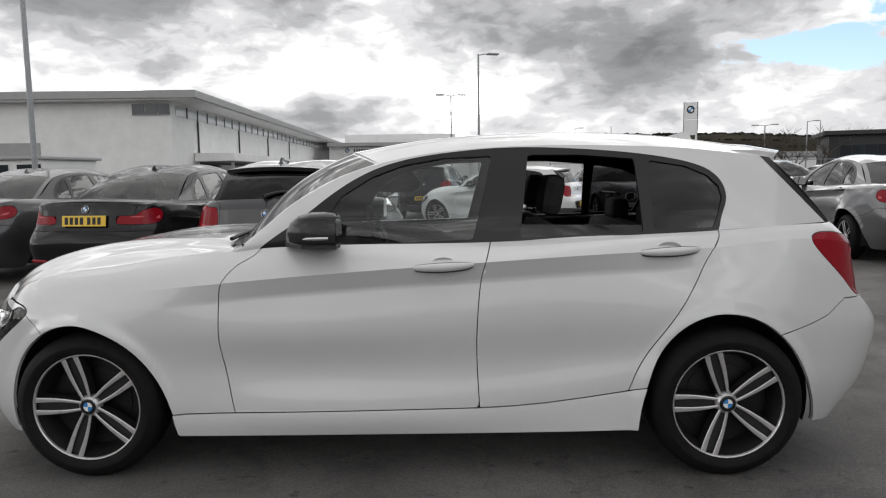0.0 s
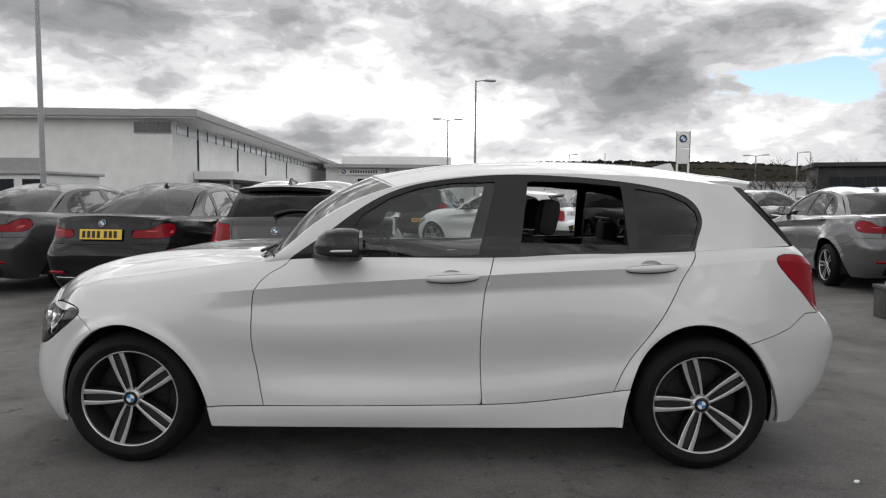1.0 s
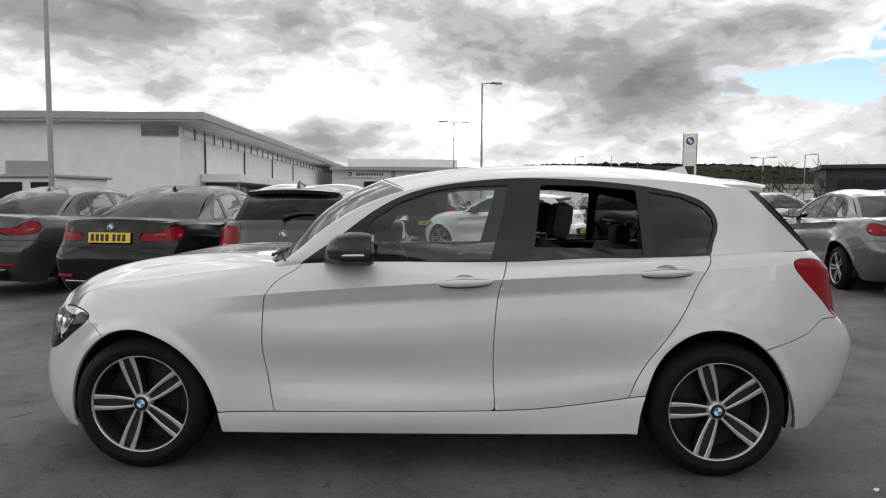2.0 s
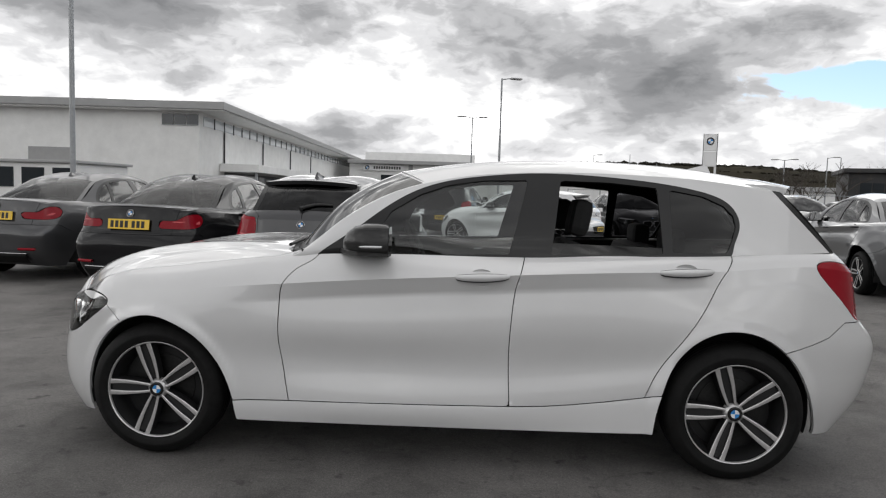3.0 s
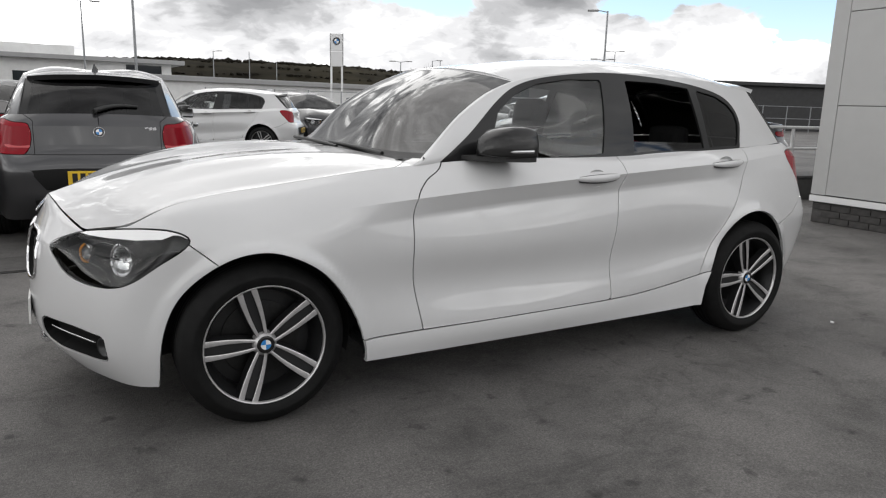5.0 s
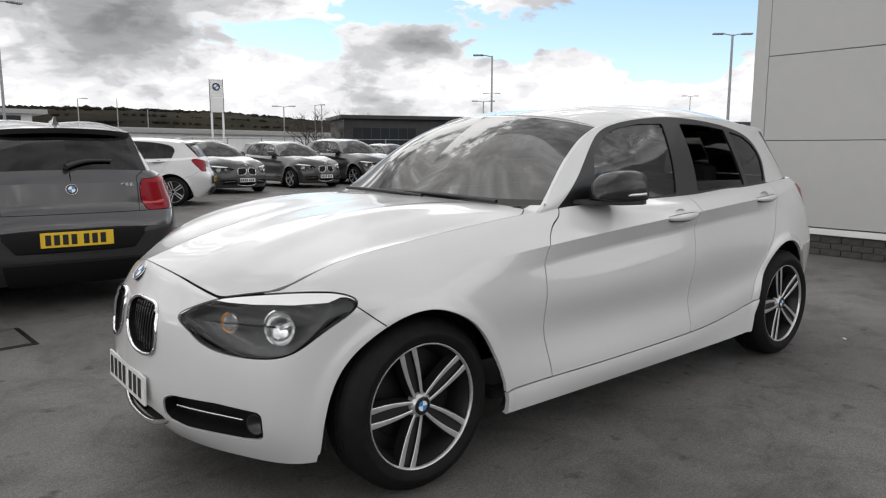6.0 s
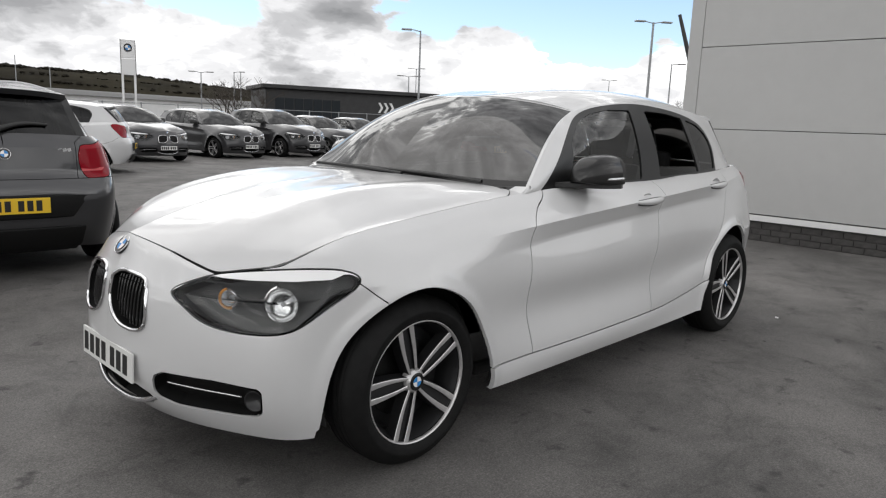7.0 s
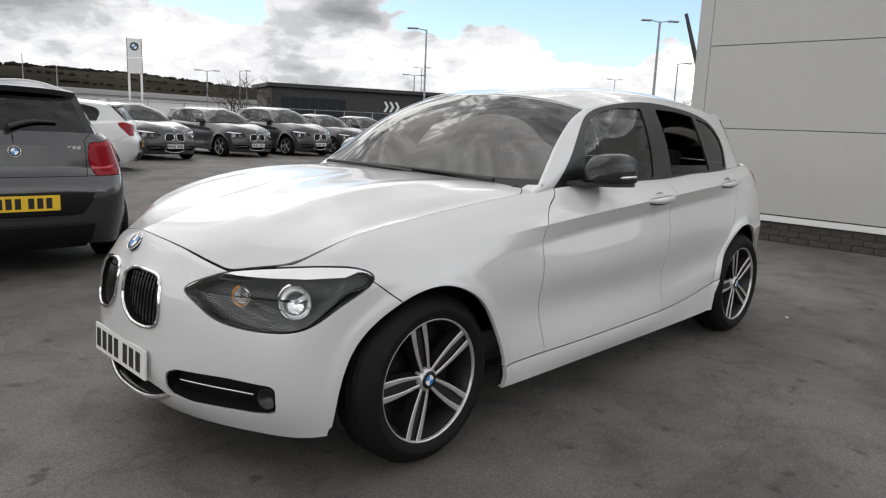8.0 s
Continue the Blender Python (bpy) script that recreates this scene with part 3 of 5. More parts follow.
NOSE = lambda v: np.c_[nose_angle(v) * .8, v[:, 2]]
TAIL = lambda v: np.c_[np.degrees(np.arctan2(np.abs(v[:, 1]), v[:, 0] - 1.35)) / 60 * .8, v[:, 2]]
FLANK = lambda v: v[:, [0, 2]]
FACE = lambda v: np.c_[np.abs(v[:, 1]), v[:, 2]]
HEAD_LAMP = ((.378, .652), (.442, .688), (.517, .710), (.658, .730), (.80, .746), (.89, .754), (.94, .750), (.985, .722), (.90, .640), (.825, .581), (.777, .556), (.72, .545), (.655, .543), (.582, .548), (.492, .572), (.426, .613))
KIDNEY = ((.028, .628), (.032, .662), (.075, .686), (.174, .684), (.232, .668), (.258, .60), (.257, .523), (.232, .503), (.151, .499), (.075, .522), (.032, .575))
FOG = ((.308, .340), (.318, .358), (.356, .374), (.547, .373), (.691, .363), (.702, .351), (.703, .279), (.693, .262), (.634, .254), (.397, .255), (.322, .274), (.303, .295))
INTAKE = ((-.3, .30), (.0, .30), (.20, .295), (.26, .27), (.22, .225), (.0, .215), (-.3, .215))
ARCH_FRONT = ((-1.70, .0), (-1.695, .20), (-1.688, .338), (-1.640, .492), (-1.554, .595), (-1.446, .661), (-1.350, .676), (-1.284, .663), (-1.171, .605), (-1.086, .520), (-1.014, .40), (-.977, .289), (-.962, .19), (-.955, 0))
ARCH_REAR = ((.950, .0), (.960, .24), (.986, .39), (1.024, .501), (1.11, .623), (1.213, .683), (1.32, .697), (1.431, .678), (1.55, .609), (1.648, .497), (1.716, .352), (1.752, .24), (1.765, 0))
ARCH_FRONT, ARCH_REAR = spline(ARCH_FRONT, 80), spline(ARCH_REAR, 80)
GAP_FRONT = ((-.60, 1.03), (-.645, .955), (-.709, .918), (-.774, .839), (-.787, .714), (-.787, .583), (-.769, .451), (-.741, .297))
GAP_MID = ((.352, 1.06), (.341, 1.0), (.305, .885), (.282, .727), (.275, .568), (.285, .313))
GAP_REAR = ((1.34, 1.06), (1.335, 1.023), (1.27, .949), (1.162, .78), (1.045, .608), (.947, .459), (.912, .377))
SILL = ((-1.02, .287), (-.741, .297), (.285, .313), (.44, .319), (.576, .331), (.74, .351), (.912, .377), (1.02, .396))
TAIL_LAMP = ((.50, .965), (.58, .985), (.69, 1.006), (.79, 1.006), (.822, .988), (.824, .967), (.807, .93), (.764, .867), (.711, .797), (.672, .748), (.62, .738), (.54, .735), (.50, .75))
SEDAN_LAMP = ((.37, .818), (.365, .850), (.37, .884), (.46, .895), (.545, .905), (.60, .945), (.68, .968), (.745, .962), (.772, .93), (.762, .86), (.71, .818), (.60, .803), (.47, .805))
GATE = ((-.2, .60), (.38, .605), (.44, .625), (.455, .68), (.46, .74), (.462, 1.0), (.53, 1.05), (.60, 1.06), (.60, 1.2), (-.2, 1.2))
BOOT = ((-.2, .70), (.46, .705), (.50, .74), (.51, .80), (.56, 1.0), (.62, 1.2), (-.2, 1.2))


def region(s, project, outline, keep, gap=0.0):
    """Parts a skin by an outline in a projection, where keep(v) holds: inside, outside; gap: half the joint between them."""
    f = np.where(keep(s.v), away(project(s.v), outline, True), 9.0)
    if not gap:
        return split(s, f)
    inner, rest = split(s, f + gap)
    f = np.where(keep(rest.v), away(project(rest.v), outline, True), 9.0)
    return inner, split(rest, f - gap)[1]


def wheel_skins(radius=.315, rim_r=.228, width=.205, n=48, spokes=5):
    """A tyre and a double-spoke rim round y = 0, whose outer face looks to -y."""
    w = width / 2
    tyre = [(rim_r - .004, -w + .016), (rim_r + .004, -w + .006), (rim_r + .02, -w - .003), (rim_r + .032, -w - .004), (rim_r + .034, -w - .006), (radius - .045, -w - .005), (radius - .016, -w + .014), (radius - .003, -w + .034), (radius, -w + .05)]
    for g in (-.045, -.015, .015, .045):
        tyre += [(radius, g - .006), (radius - .007, g - .004), (radius - .007, g + .004), (radius, g + .006)]
    tyre += [(radius, w - .05), (radius - .014, w - .016), (rim_r, w), (rim_r - .02, w - .02)]
    rim_lip = [(rim_r - .006, -w + .018), (rim_r - .005, -w + .010), (rim_r - .001, -w + .006), (rim_r + .002, -w + .006), (rim_r + .003, -w + .02)]
    barrel = [(rim_r - .008, -w + .02), (rim_r - .026, -w + .06), (rim_r - .034, 0), (rim_r - .026, w - .01)]
    back = [(.001, .01), (.12, .008), (rim_r - .030, .012)]
    disc = [(.001, .0), (.148, .0), (.15, .008)]
    faces, sides, webs = [], [], []
    for k in range(spokes):
        a0 = 2 * math.pi * k / spokes + math.pi / 2 + .30
        ca, sa = math.cos(a0), math.sin(a0)
        for sgn in (-1, 1):
            r = np.linspace(.036, rim_r - .006, 18)
            q = r / rim_r
            mid = sgn * (.0085 + .0180 * q + .007 * np.sin(np.pi * q))
            half = .0054 + .0062 * q ** 1.4
            y = -w + .026 - .013 * q ** 1.5

            def line(off, dy):
                z = mid + off
                return np.stack([r * ca - z * sa, y + dy, r * sa + z * ca], -1)

            g = np.stack([line(-half, .003), line(-half + .002, 0), line(half - .002, 0), line(half, .003)], 0)
            faces.append(grid_skin(g, (0, -1, 0)))
            for o, d in ((-half, -1), (half, 1)):
                deep = .045 if d == sgn else .016
                sides.append(grid_skin(np.stack([line(o, .003), line(o + .005 * d * (d == sgn), deep)], 0), np.array([-sa * d, 0, ca * d])))
        # the recessed web between the two bars of a spoke
        r = np.linspace(.036, rim_r - .010, 10)
        hw = .011 + .021 * (r / rim_r)
        y = -w + .026 - .013 * (r / rim_r) ** 1.5 + .013
        g = np.stack([np.stack([r * ca - o * sa, y, r * sa + o * ca], -1) for o in (-hw, hw)], 0)
        webs.append(grid_skin(g, (0, -1, 0)))
    cap = lathe([(.033, -w + .018), (.036, -w + .021), (.040, -w + .026), (.046, -w + .032), (.050, -w + .05)], 32)
    boss = lathe([(.001, -w + .0165), (.0205, -w + .0165), (.022, -w + .0145), (.030, -w + .0145), (.0335, -w + .018), (.034, -w + .03)], 32)
    return dict(tyre=lathe(tyre, n), lip=lathe(rim_lip, n), barrel=join(lathe(barrel, n), lathe(back, n)), disc=lathe(disc, 40), spokes=join(*faces), sides=join(*sides), webs=join(*webs), cap=cap, boss=boss)


def moved(s, m):
    m = np.array(m)
    v = s.v @ m[:3, :3].T + m[:3, 3]
    n = s.n @ m[:3, :3].T
    return Skin(v, n / np.maximum(np.linalg.norm(n, axis=1, keepdims=True), 1e-9), s.t)


def roundel(r, centre, normal, parent, name="badge", label="round badge with blue and white quarters"):
    """A round badge: dark ring, bright edge, four quarters."""
    z = Vector(normal).normalized()
    m = Matrix.Translation(centre) @ z.to_track_quat("Y", "Z").to_matrix().to_4x4()
    base = skin(name, moved(lathe([(.0005, .004), (r * .62, .004), (r * .64, .003), (r * .93, .003), (r * .95, .005), (r, .003), (r, -.004)], 32), m), M["black"], parent, label)
    a = np.linspace(0, np.pi / 2, 9)
    for k in range(4):
        p = np.c_[np.r_[0, np.cos(a + k * np.pi / 2)], np.full(10, .0055), np.r_[0, np.sin(a + k * np.pi / 2)]] * (r * .6, 1, r * .6)
        s = Skin(p, np.tile([0, 1.0, 0], (10, 1)), [[0, i, i + 1] for i in range(1, 9)])
        skin("quarter", moved(s, m), M["badge_blue"] if k % 2 else M["badge_white"], base)
    skin("ring", moved(tube(np.c_[np.cos(np.linspace(0, 6.283, 41))[:-1], np.zeros(40), np.sin(np.linspace(0, 6.283, 41))[:-1]] * r * .96 + (0, .004, 0), r * .05, 6, True), m), M["chrome"], base)
    return base


def number_plate(centre, across, normal, parent, mat, rng, size=(.49, .111)):
    """A plate with plain bars where its characters stand."""
    x, nrm = Vector(across).normalized(), Vector(normal).normalized()
    z = nrm.cross(x)
    if z.z < 0:
        x, z = -x, -z
    m = Matrix((x, nrm, z)).transposed().to_4x4()
    m = Matrix.Translation(centre) @ m
    w, h = size[0] / 2, size[1] / 2
    bm = box_bm(-w, w, -.004, .004, -h, h, .002)
    bm.transform(m)
    plate = part("number_plate", bm, mat, parent)
    pos = [-.195, -.138, -.081, -.024, .058, .115, .172]
    for p in pos:
        bm = box_bm(p - .019, p + .019, .004, .0052, -h * .68, h * .68)
        bm.transform(m)
        part("character_bar", bm, M["plate_ink"], plate)
    return plate


def build_car(name, m, paint, spec, label, category="car", fine=1.0, group="", tint="tint", x_knots=None, scale=(1, 1), open_rear=False, mirror_cap="black", sedan_rear=False, rim_mat="rim_silver", plates=("plate_white", "plate_yellow")):
    """One car, nose towards -x, standing on z = 0 of the pose m."""
    root = thing(name, m, label, category, group)
    sh = shells(spec, fine)
    hk = (-2.11, -1.345, -.80, 1.345, 2.11)
    if len(x_knots or ()) > 5:
        hk = (-2.11, -1.70, -1.345, -.96, -.74, .285, .95, 1.20, 1.345, 1.76, 2.11)

    def W(s):
        v = s.v.copy()
        if x_knots:
            v[:, 0] = np.interp(v[:, 0], hk, x_knots) + np.where(v[:, 0] < hk[0], v[:, 0] - hk[0], 0) + np.where(v[:, 0] > hk[-1], v[:, 0] - hk[-1], 0)
        v[:, 1] *= scale[0]
        v[:, 2] *= scale[1]
        return Skin(v, s.n, s.t)

    def P(x, y, z):
        return Vector(W(Skin([(x, y, z)], [(0, 0, 1)], np.zeros((0, 3), int))).v[0])

    def wx(x):
        return float(np.interp(x, hk, x_knots)) if x_knots else x

    def both(nm, s, mat, lab="", depth=.014, parent=root):
        if len(s.t):
            return skin(nm, W(rim(join(s, mirror(s)), depth) if depth else join(s, mirror(s))), M[mat], parent, lab)

    def each(nm, s, mat, lab="", depth=.014):
        out = []
        if len(s.t):
            for q in (mirror(s), s):
                out.append(skin(nm, W(rim(q, depth) if depth else q), M[mat], root, lab))
        return out

    nose, rear, anyw = (lambda v: v[:, 0] < -1.50), (lambda v: v[:, 0] > 1.55), (lambda v: v[:, 0] > -9)
    low = sh["low"]
    for arch in (ARCH_FRONT, ARCH_REAR):
        d = np.abs(away(FLANK(low.v), arch, True))
        low.v[:, 1] += .011 * np.exp(-(d / .028) ** 2) * (low.v[:, 2] > .2)
        low.n[:, 0] += np.sign(low.v[:, 0] - np.mean([a[0] for a in arch])) * .25 * np.exp(-((d - .03) / .02) ** 2)
        low.n[:, 2] += .40 * np.exp(-((d - .03) / .02) ** 2) * np.clip((low.v[:, 2] - .3) * 3, 0, 1)
    low.n /= np.linalg.norm(low.n, axis=1, keepdims=True)
    low = region(low, FLANK, ARCH_FRONT, anyw)[1]
    low = region(low, FLANK, ARCH_REAR, anyw)[1]
    g = .0022
    lamp, low = region(low, NOSE, loop2(HEAD_LAMP), nose, .003)
    kidney, low = region(low, FACE, loop2(KIDNEY), lambda v: v[:, 0] < -1.8, .003)
    fog, low = region(low, NOSE, np.array(FOG), lambda v: v[:, 0] < -1.7, .003)
    intake, low = region(low, FACE, INTAKE, lambda v: v[:, 0] < -1.85, .003)
    tl, low = region(low, TAIL, loop2(SEDAN_LAMP if sedan_rear else TAIL_LAMP), rear, .002)
    skin("inner_shell", W(push(join(low, mirror(low)), .02)), M["black_plastic"], root)
    bump = ((-3, 0), (-1.45, 0), (-1.45, .59), (-1.50, .632), (-1.596, .714), (-1.65, .70), (-1.79, .685), (-1.815, .90), (-3, .95))
    front_bumper, low = region(low, FLANK, bump, nose, g)
    rb = ((1.50, 0), (1.55, .60), (1.625, .615), (1.70, .638), (1.778, .669), (1.827, .707), (1.865, .735), (3, .735), (3, 0))
    rear_bumper, low = region(low, FLANK, rb, rear, g)
    gate, low = region(low, FACE, BOOT if sedan_rear else GATE, lambda v: v[:, 0] > 1.75, g)
    sills, low = region(low, FLANK, (*SILL, (1.02, 0), (-1.02, 0)), anyw, g)
    sills.v[:, 1] += np.clip(.30 - sills.v[:, 2], 0, .2) * .22
    sills.n[:, 2] += .30
    sills.n /= np.linalg.norm(sills.n, axis=1, keepdims=True)
    fd = np.r_[spline(GAP_FRONT, 30), spline(GAP_MID, 24)[::-1]]
    rd = np.r_[spline(GAP_MID, 24), np.array(SILL[3:6]) - (0, .006), spline(GAP_REAR, 30)[::-1]]
    front_door, low = region(low, FLANK, fd, anyw, g)
    rear_door, low = region(low, FLANK, rd, anyw, g)
    wing, low = split(low, low.v[:, 0] + .2)
    both("front_bumper", front_bumper, paint)
    both("rear_bumper", rear_bumper, paint)
    if len(gate.t):
        gate, stray = largest(gate)
        low = join(low, stray) if len(stray.t) else low
        both("boot_lid" if spec["deck"] else "tailgate", gate, paint)
    each("sill_panel", push(sills, -.006), paint, depth=.02)
    doors = each("front_door", front_door, paint) + each("rear_door", rear_door, paint)
    each("wing", wing, paint)
    quarter, bits = largest(low)
    each("quarter_panel", quarter, paint)
    if len(bits.t) > 60:
        each("tail_panel", bits, paint)
    # bonnet, with its joint
    b = sh["bonnet"]
    n_open = b
    edge_f = away(b.v[:, :2], border_xy(sh["bonnet"]), False)
    b = split(n_open, .0042 - edge_f)[0]
    turn_ = lambda x: np.where(x > -.90, -.075 * (np.clip(x + .90, 0, 1) / .145) ** 3, -.5 * (x + .90))
    cut_ = lambda v: np.abs(v[:, 1]) - .775 - turn_(v[:, 0])
    b = split(b, cut_(b.v) + .003)[0]
    bonnet = both("bonnet", b, paint)
    wing_top = split(n_open, .003 - cut_(n_open.v))[0]
    each("wing_top", wing_top, paint)
    skin("bonnet_liner", W(push(join(n_open, mirror(n_open)), .032)), M["black_plastic"], root)
    # glasshouse
    house = sh["house"]
    win, frame_ = region(house, FLANK, loop2(spec["window"], 120), anyw, 0)
    if not spec["deck"]:
        wing_, frame_ = split(frame_, 1.622 + (1.30 - frame_.v[:, 2]) * .945 - frame_.v[:, 0])
        each("glass_wing", wing_, "gloss_black", depth=.01)
    each("pillar_frame", frame_, paint, depth=.01)
    for nm, key in (("front_window", "glass_front"), ("rear_window", "glass_rear"), ("quarter_window", "glass_quarter")):
        pane, win = region(win, FLANK, np.array(spec[key]), anyw, 0)
        dark = tint if nm == "front_window" or spec["deck"] else "privacy"
        if nm == "rear_window" and open_rear:
            pane = split(pane, pane.v[:, 2] - (1.062 - .015 * (pane.v[:, 0] - .5)))[0]
        each(nm, push(pane, .006), dark, depth=.004)
    each("window_surround", win, "trim_black", depth=.012)
    screen = sh["screen"]
    rl = np.array(spec["rail"])[:5]
    f = .012 - away(screen.v, rl_line(rl))
    gl, strip = split(screen, f)
    top = away(gl.v, header_line(spec)) - .012
    gl2, strip2 = split(gl, -top)
    base_ = spline([(spec["cowl"][0] + .02, 0, spec["cowl"][1] - .005), (spec["cowl"][0] + .03, .3, spec["cowl"][1] - .008), (spec["cowl"][0] + .06, .55, spec["cowl"][1] - .015), spec["rail"][0]], 24)
    frit, gl2 = split(gl2, away(gl2.v, base_) - .034)
    corner_, mid_ = split(sh["cowl"], .715 - sh["cowl"].v[:, 1])
    both("cowl", mid_, "black_plastic", depth=0)
    each("cowl_corner", corner_, paint, depth=.012)
    both("windscreen", gl2, "screen_glass", depth=0)
    both("screen_edge", frit, "trim_black", depth=0)
    both("pillar_cap", join(strip, strip2), paint, depth=.01)
    roof = sh["roof"]
    skin("headliner", W(push(join(roof, mirror(roof)), .016)), M["interior"], root)
    skin("pillar_liner", W(push(join(frame_, mirror(frame_)), .014)), M["interior"], root)
    both("roof_panel", roof, paint, depth=.01)
    back = sh["back"]
    bl = np.array([spec["rail"][-1], spec["sill_line"][-1]])
    fb = .055 - away(back.v, spline([bl[0], bl.mean(0) + (.008, -.012, .012), bl[1]], 12))
    bg, bs = split(back, fb)
    both("rear_screen", bg, "privacy" if not spec["deck"] else "rear_tint", depth=.004)
    each("rear_pillar", bs, paint if spec["deck"] else "gloss_black", depth=.01)
    if spec["deck"]:
        both("boot_deck", sh["deck"], paint, depth=.01)
        cx, cz = spec["deck"]
        lip = spline([(cx - .01, 0, cz + .006), (cx - .045, .40, cz - .004), (cx - .10, .60, cz - .018)], 12)
        lp = tube(np.r_[lip[::-1] * (1, -1, 1), lip[1:]], .008, 6)
        skin("boot_edge", W(lp), M[paint], root)
    else:
        a = spline([(1.46, 0, 1.411), (1.46, .30, 1.403), (1.46, .49, 1.366)], 16)
        c = spline([(1.80, 0, 1.378), (1.765, .30, 1.368), (1.672, .495, 1.350)], 16)
        d = c + (-.026, 0, -.040)
        e = np.c_[np.full(16, 1.60), a[:, 1] * .98, a[:, 2] - .07]
        up = np.stack([a, a * .5 + c * .5 + (0, 0, .008), c, d, e], 0)
        sp = join(grid_skin(up[:3], (0, 0, 1)), grid_skin(up[2:4], (1, 0, 0)), grid_skin(up[3:], (0, 0, -1)))
        end = up[:, -1]
        sp = join(sp, Skin(end, np.tile([0, 1.0, 0], (5, 1)), [[0, 1, 4], [1, 2, 3], [1, 3, 4]]))
        both("roof_spoiler", sp, paint, depth=0)
    if not spec["deck"] or sedan_rear or fine > .4:
        # roof aerial fin
        fx, fz = (1.385, 1.432) if not spec["deck"] else (.80, 1.39)
        fn = slab([(fx - .17, fz - .02), (fx - .12, fz + .008), (fx - .05, fz + .026), (fx + .015, fz + .044), (fx + .044, fz + .046), (fx + .062, fz + .01), (fx + .072, fz - .02)], -.026, .026)
        for vv in fn.verts:
            if vv.co.z > fz + .01:
                vv.co.y *= .28
            vv.co = P(*vv.co)
        part("roof_aerial", fn, M[paint], root, smooth=False)
    # head lamps: housing, lenses and a clear cover
    for q, sg in ((lamp, 1), (mirror(lamp), -1)):
        if not len(q.t):
            continue
        cover = skin("head_lamp", W(rim(q, .02)), M["lamp_glass"], root, "clear head lamp with dark housing")
        skin("housing", W(push(q, .06)), M["lamp_dark"], cover)
        if fine > .25:
            sc, zc = NOSE(q.v).T
            top = np.interp(sc, [p[0] for p in HEAD_LAMP[:8]], [p[1] for p in HEAD_LAMP[:8]])
            thick = np.interp(sc, [.50, .56, .66, .80, .90, .96], [0, .014, .030, .040, .032, .0])
            br = split(push(q, -.0015), top - thick - zc)[0]
            if len(br.t):
                skin("brow", W(br), M["brow"], cover)
            for (lx, ly, lz), lr in (((-1.870, .508, .643), .034), ((-1.768, .657, .635), .056)):
                dirn = Vector((-.80, .52 * sg, .08)).normalized()
                mm = Matrix.Translation(W(Skin([(lx, ly * sg, lz)], [(0, 0, 1)], np.zeros((0, 3), int))).v[0]) @ dirn.to_track_quat("Y", "Z").to_matrix().to_4x4()
                skin("reflector", moved(lathe([(lr, .022), (lr * .97, .010), (lr * .75, -.010), (lr * .4, -.018), (.001, -.02)], 28), mm), M["reflector"], cover)
                if lr > .05:
                    aa = np.linspace(-1.15, 1.25, 14)
                    skin("chrome_arc", moved(tube(np.c_[np.cos(aa) * lr * 1.04, np.full(14, .016), np.sin(aa) * lr * 1.04] * (-sg, 1, 1), .0065, 6), mm), M["chrome"], cover)
                else:
                    aa = np.linspace(-1.9, 1.3, 14)
                    skin("amber_arc", moved(tube(np.c_[np.cos(aa) * lr * .95, np.full(14, .016), np.sin(aa) * lr * .95] * (-sg, 1, 1), .0045, 6), mm), M["amber"], cover)
                    skin("chrome_arc", moved(tube(np.c_[np.cos(aa) * lr * .70, np.full(14, .010), np.sin(aa) * lr * .70] * (sg, 1, 1), .005, 6), mm), M["chrome"], cover)
                skin("bulb", moved(lathe([(.001, .012), (.008, .010), (.010, -.02)], 12), mm), M["satin"], cover)
    # grille
    for q, sg in ((kidney, 1), (mirror(kidney), -1)):
        if not len(q.t):
            continue
        back_ = skin("kidney_grille", W(rim(push(q, .03), -.028)), M["grille_black"], root, "black slatted grille in a chrome rim")
        out = loop2(KIDNEY, 56)
        xs = interp_face(sh["low"], out)
        pts = np.c_[xs - .002, out[:, 0] * sg, out[:, 1]]
        skin("chrome_rim", W(Skin(*ringtube(pts, .0075))), M["chrome"], back_)
        if fine > .3:
            for yy in np.arange(.046, .255, .0205):
                zz = np.linspace(.49, .70, 14)
                ok = away(np.c_[np.full(14, yy), zz], out, True) < -.004
                if ok.sum() > 2:
                    z2 = zz[ok]
                    x2 = interp_face(sh["low"], np.c_[np.full(len(z2), yy), z2])
                    skin("slat", W(tube(np.c_[x2 + .018, np.full(len(z2), yy * sg), z2], .0045, 5)), M["gloss_black"], back_)
    for q, sg in ((fog, 1), (mirror(fog), -1)):
        if len(q.t):
            fr = skin("lower_grille", W(rim(push(q, .05), -.047)), M["grille_black"], root, "black lower grille beside the fog lamp")
            if fine > .3:
                yy = np.linspace(.33, .58, 10)
                x2 = interp_face(sh["low"], np.c_[yy, np.full(10, .33)])
                skin("slat", W(tube(np.c_[x2 + .02, yy * sg, np.linspace(.333, .323, 10)], .004, 6)), M["satin"], fr)
                dirn = Vector((-.85, .5 * sg, 0)).normalized()
                mm = Matrix.Translation(W(Skin([(-1.842, .612 * sg, .312)], [(0, 0, 1)], np.zeros((0, 3), int))).v[0]) @ dirn.to_track_quat("Y", "Z").to_matrix().to_4x4()
                skin("fog_lamp", moved(lathe([(.034, .012), (.036, .018), (.031, .014), (.02, .0), (.001, -.004)], 24), mm), M["lamp_dark"], fr)
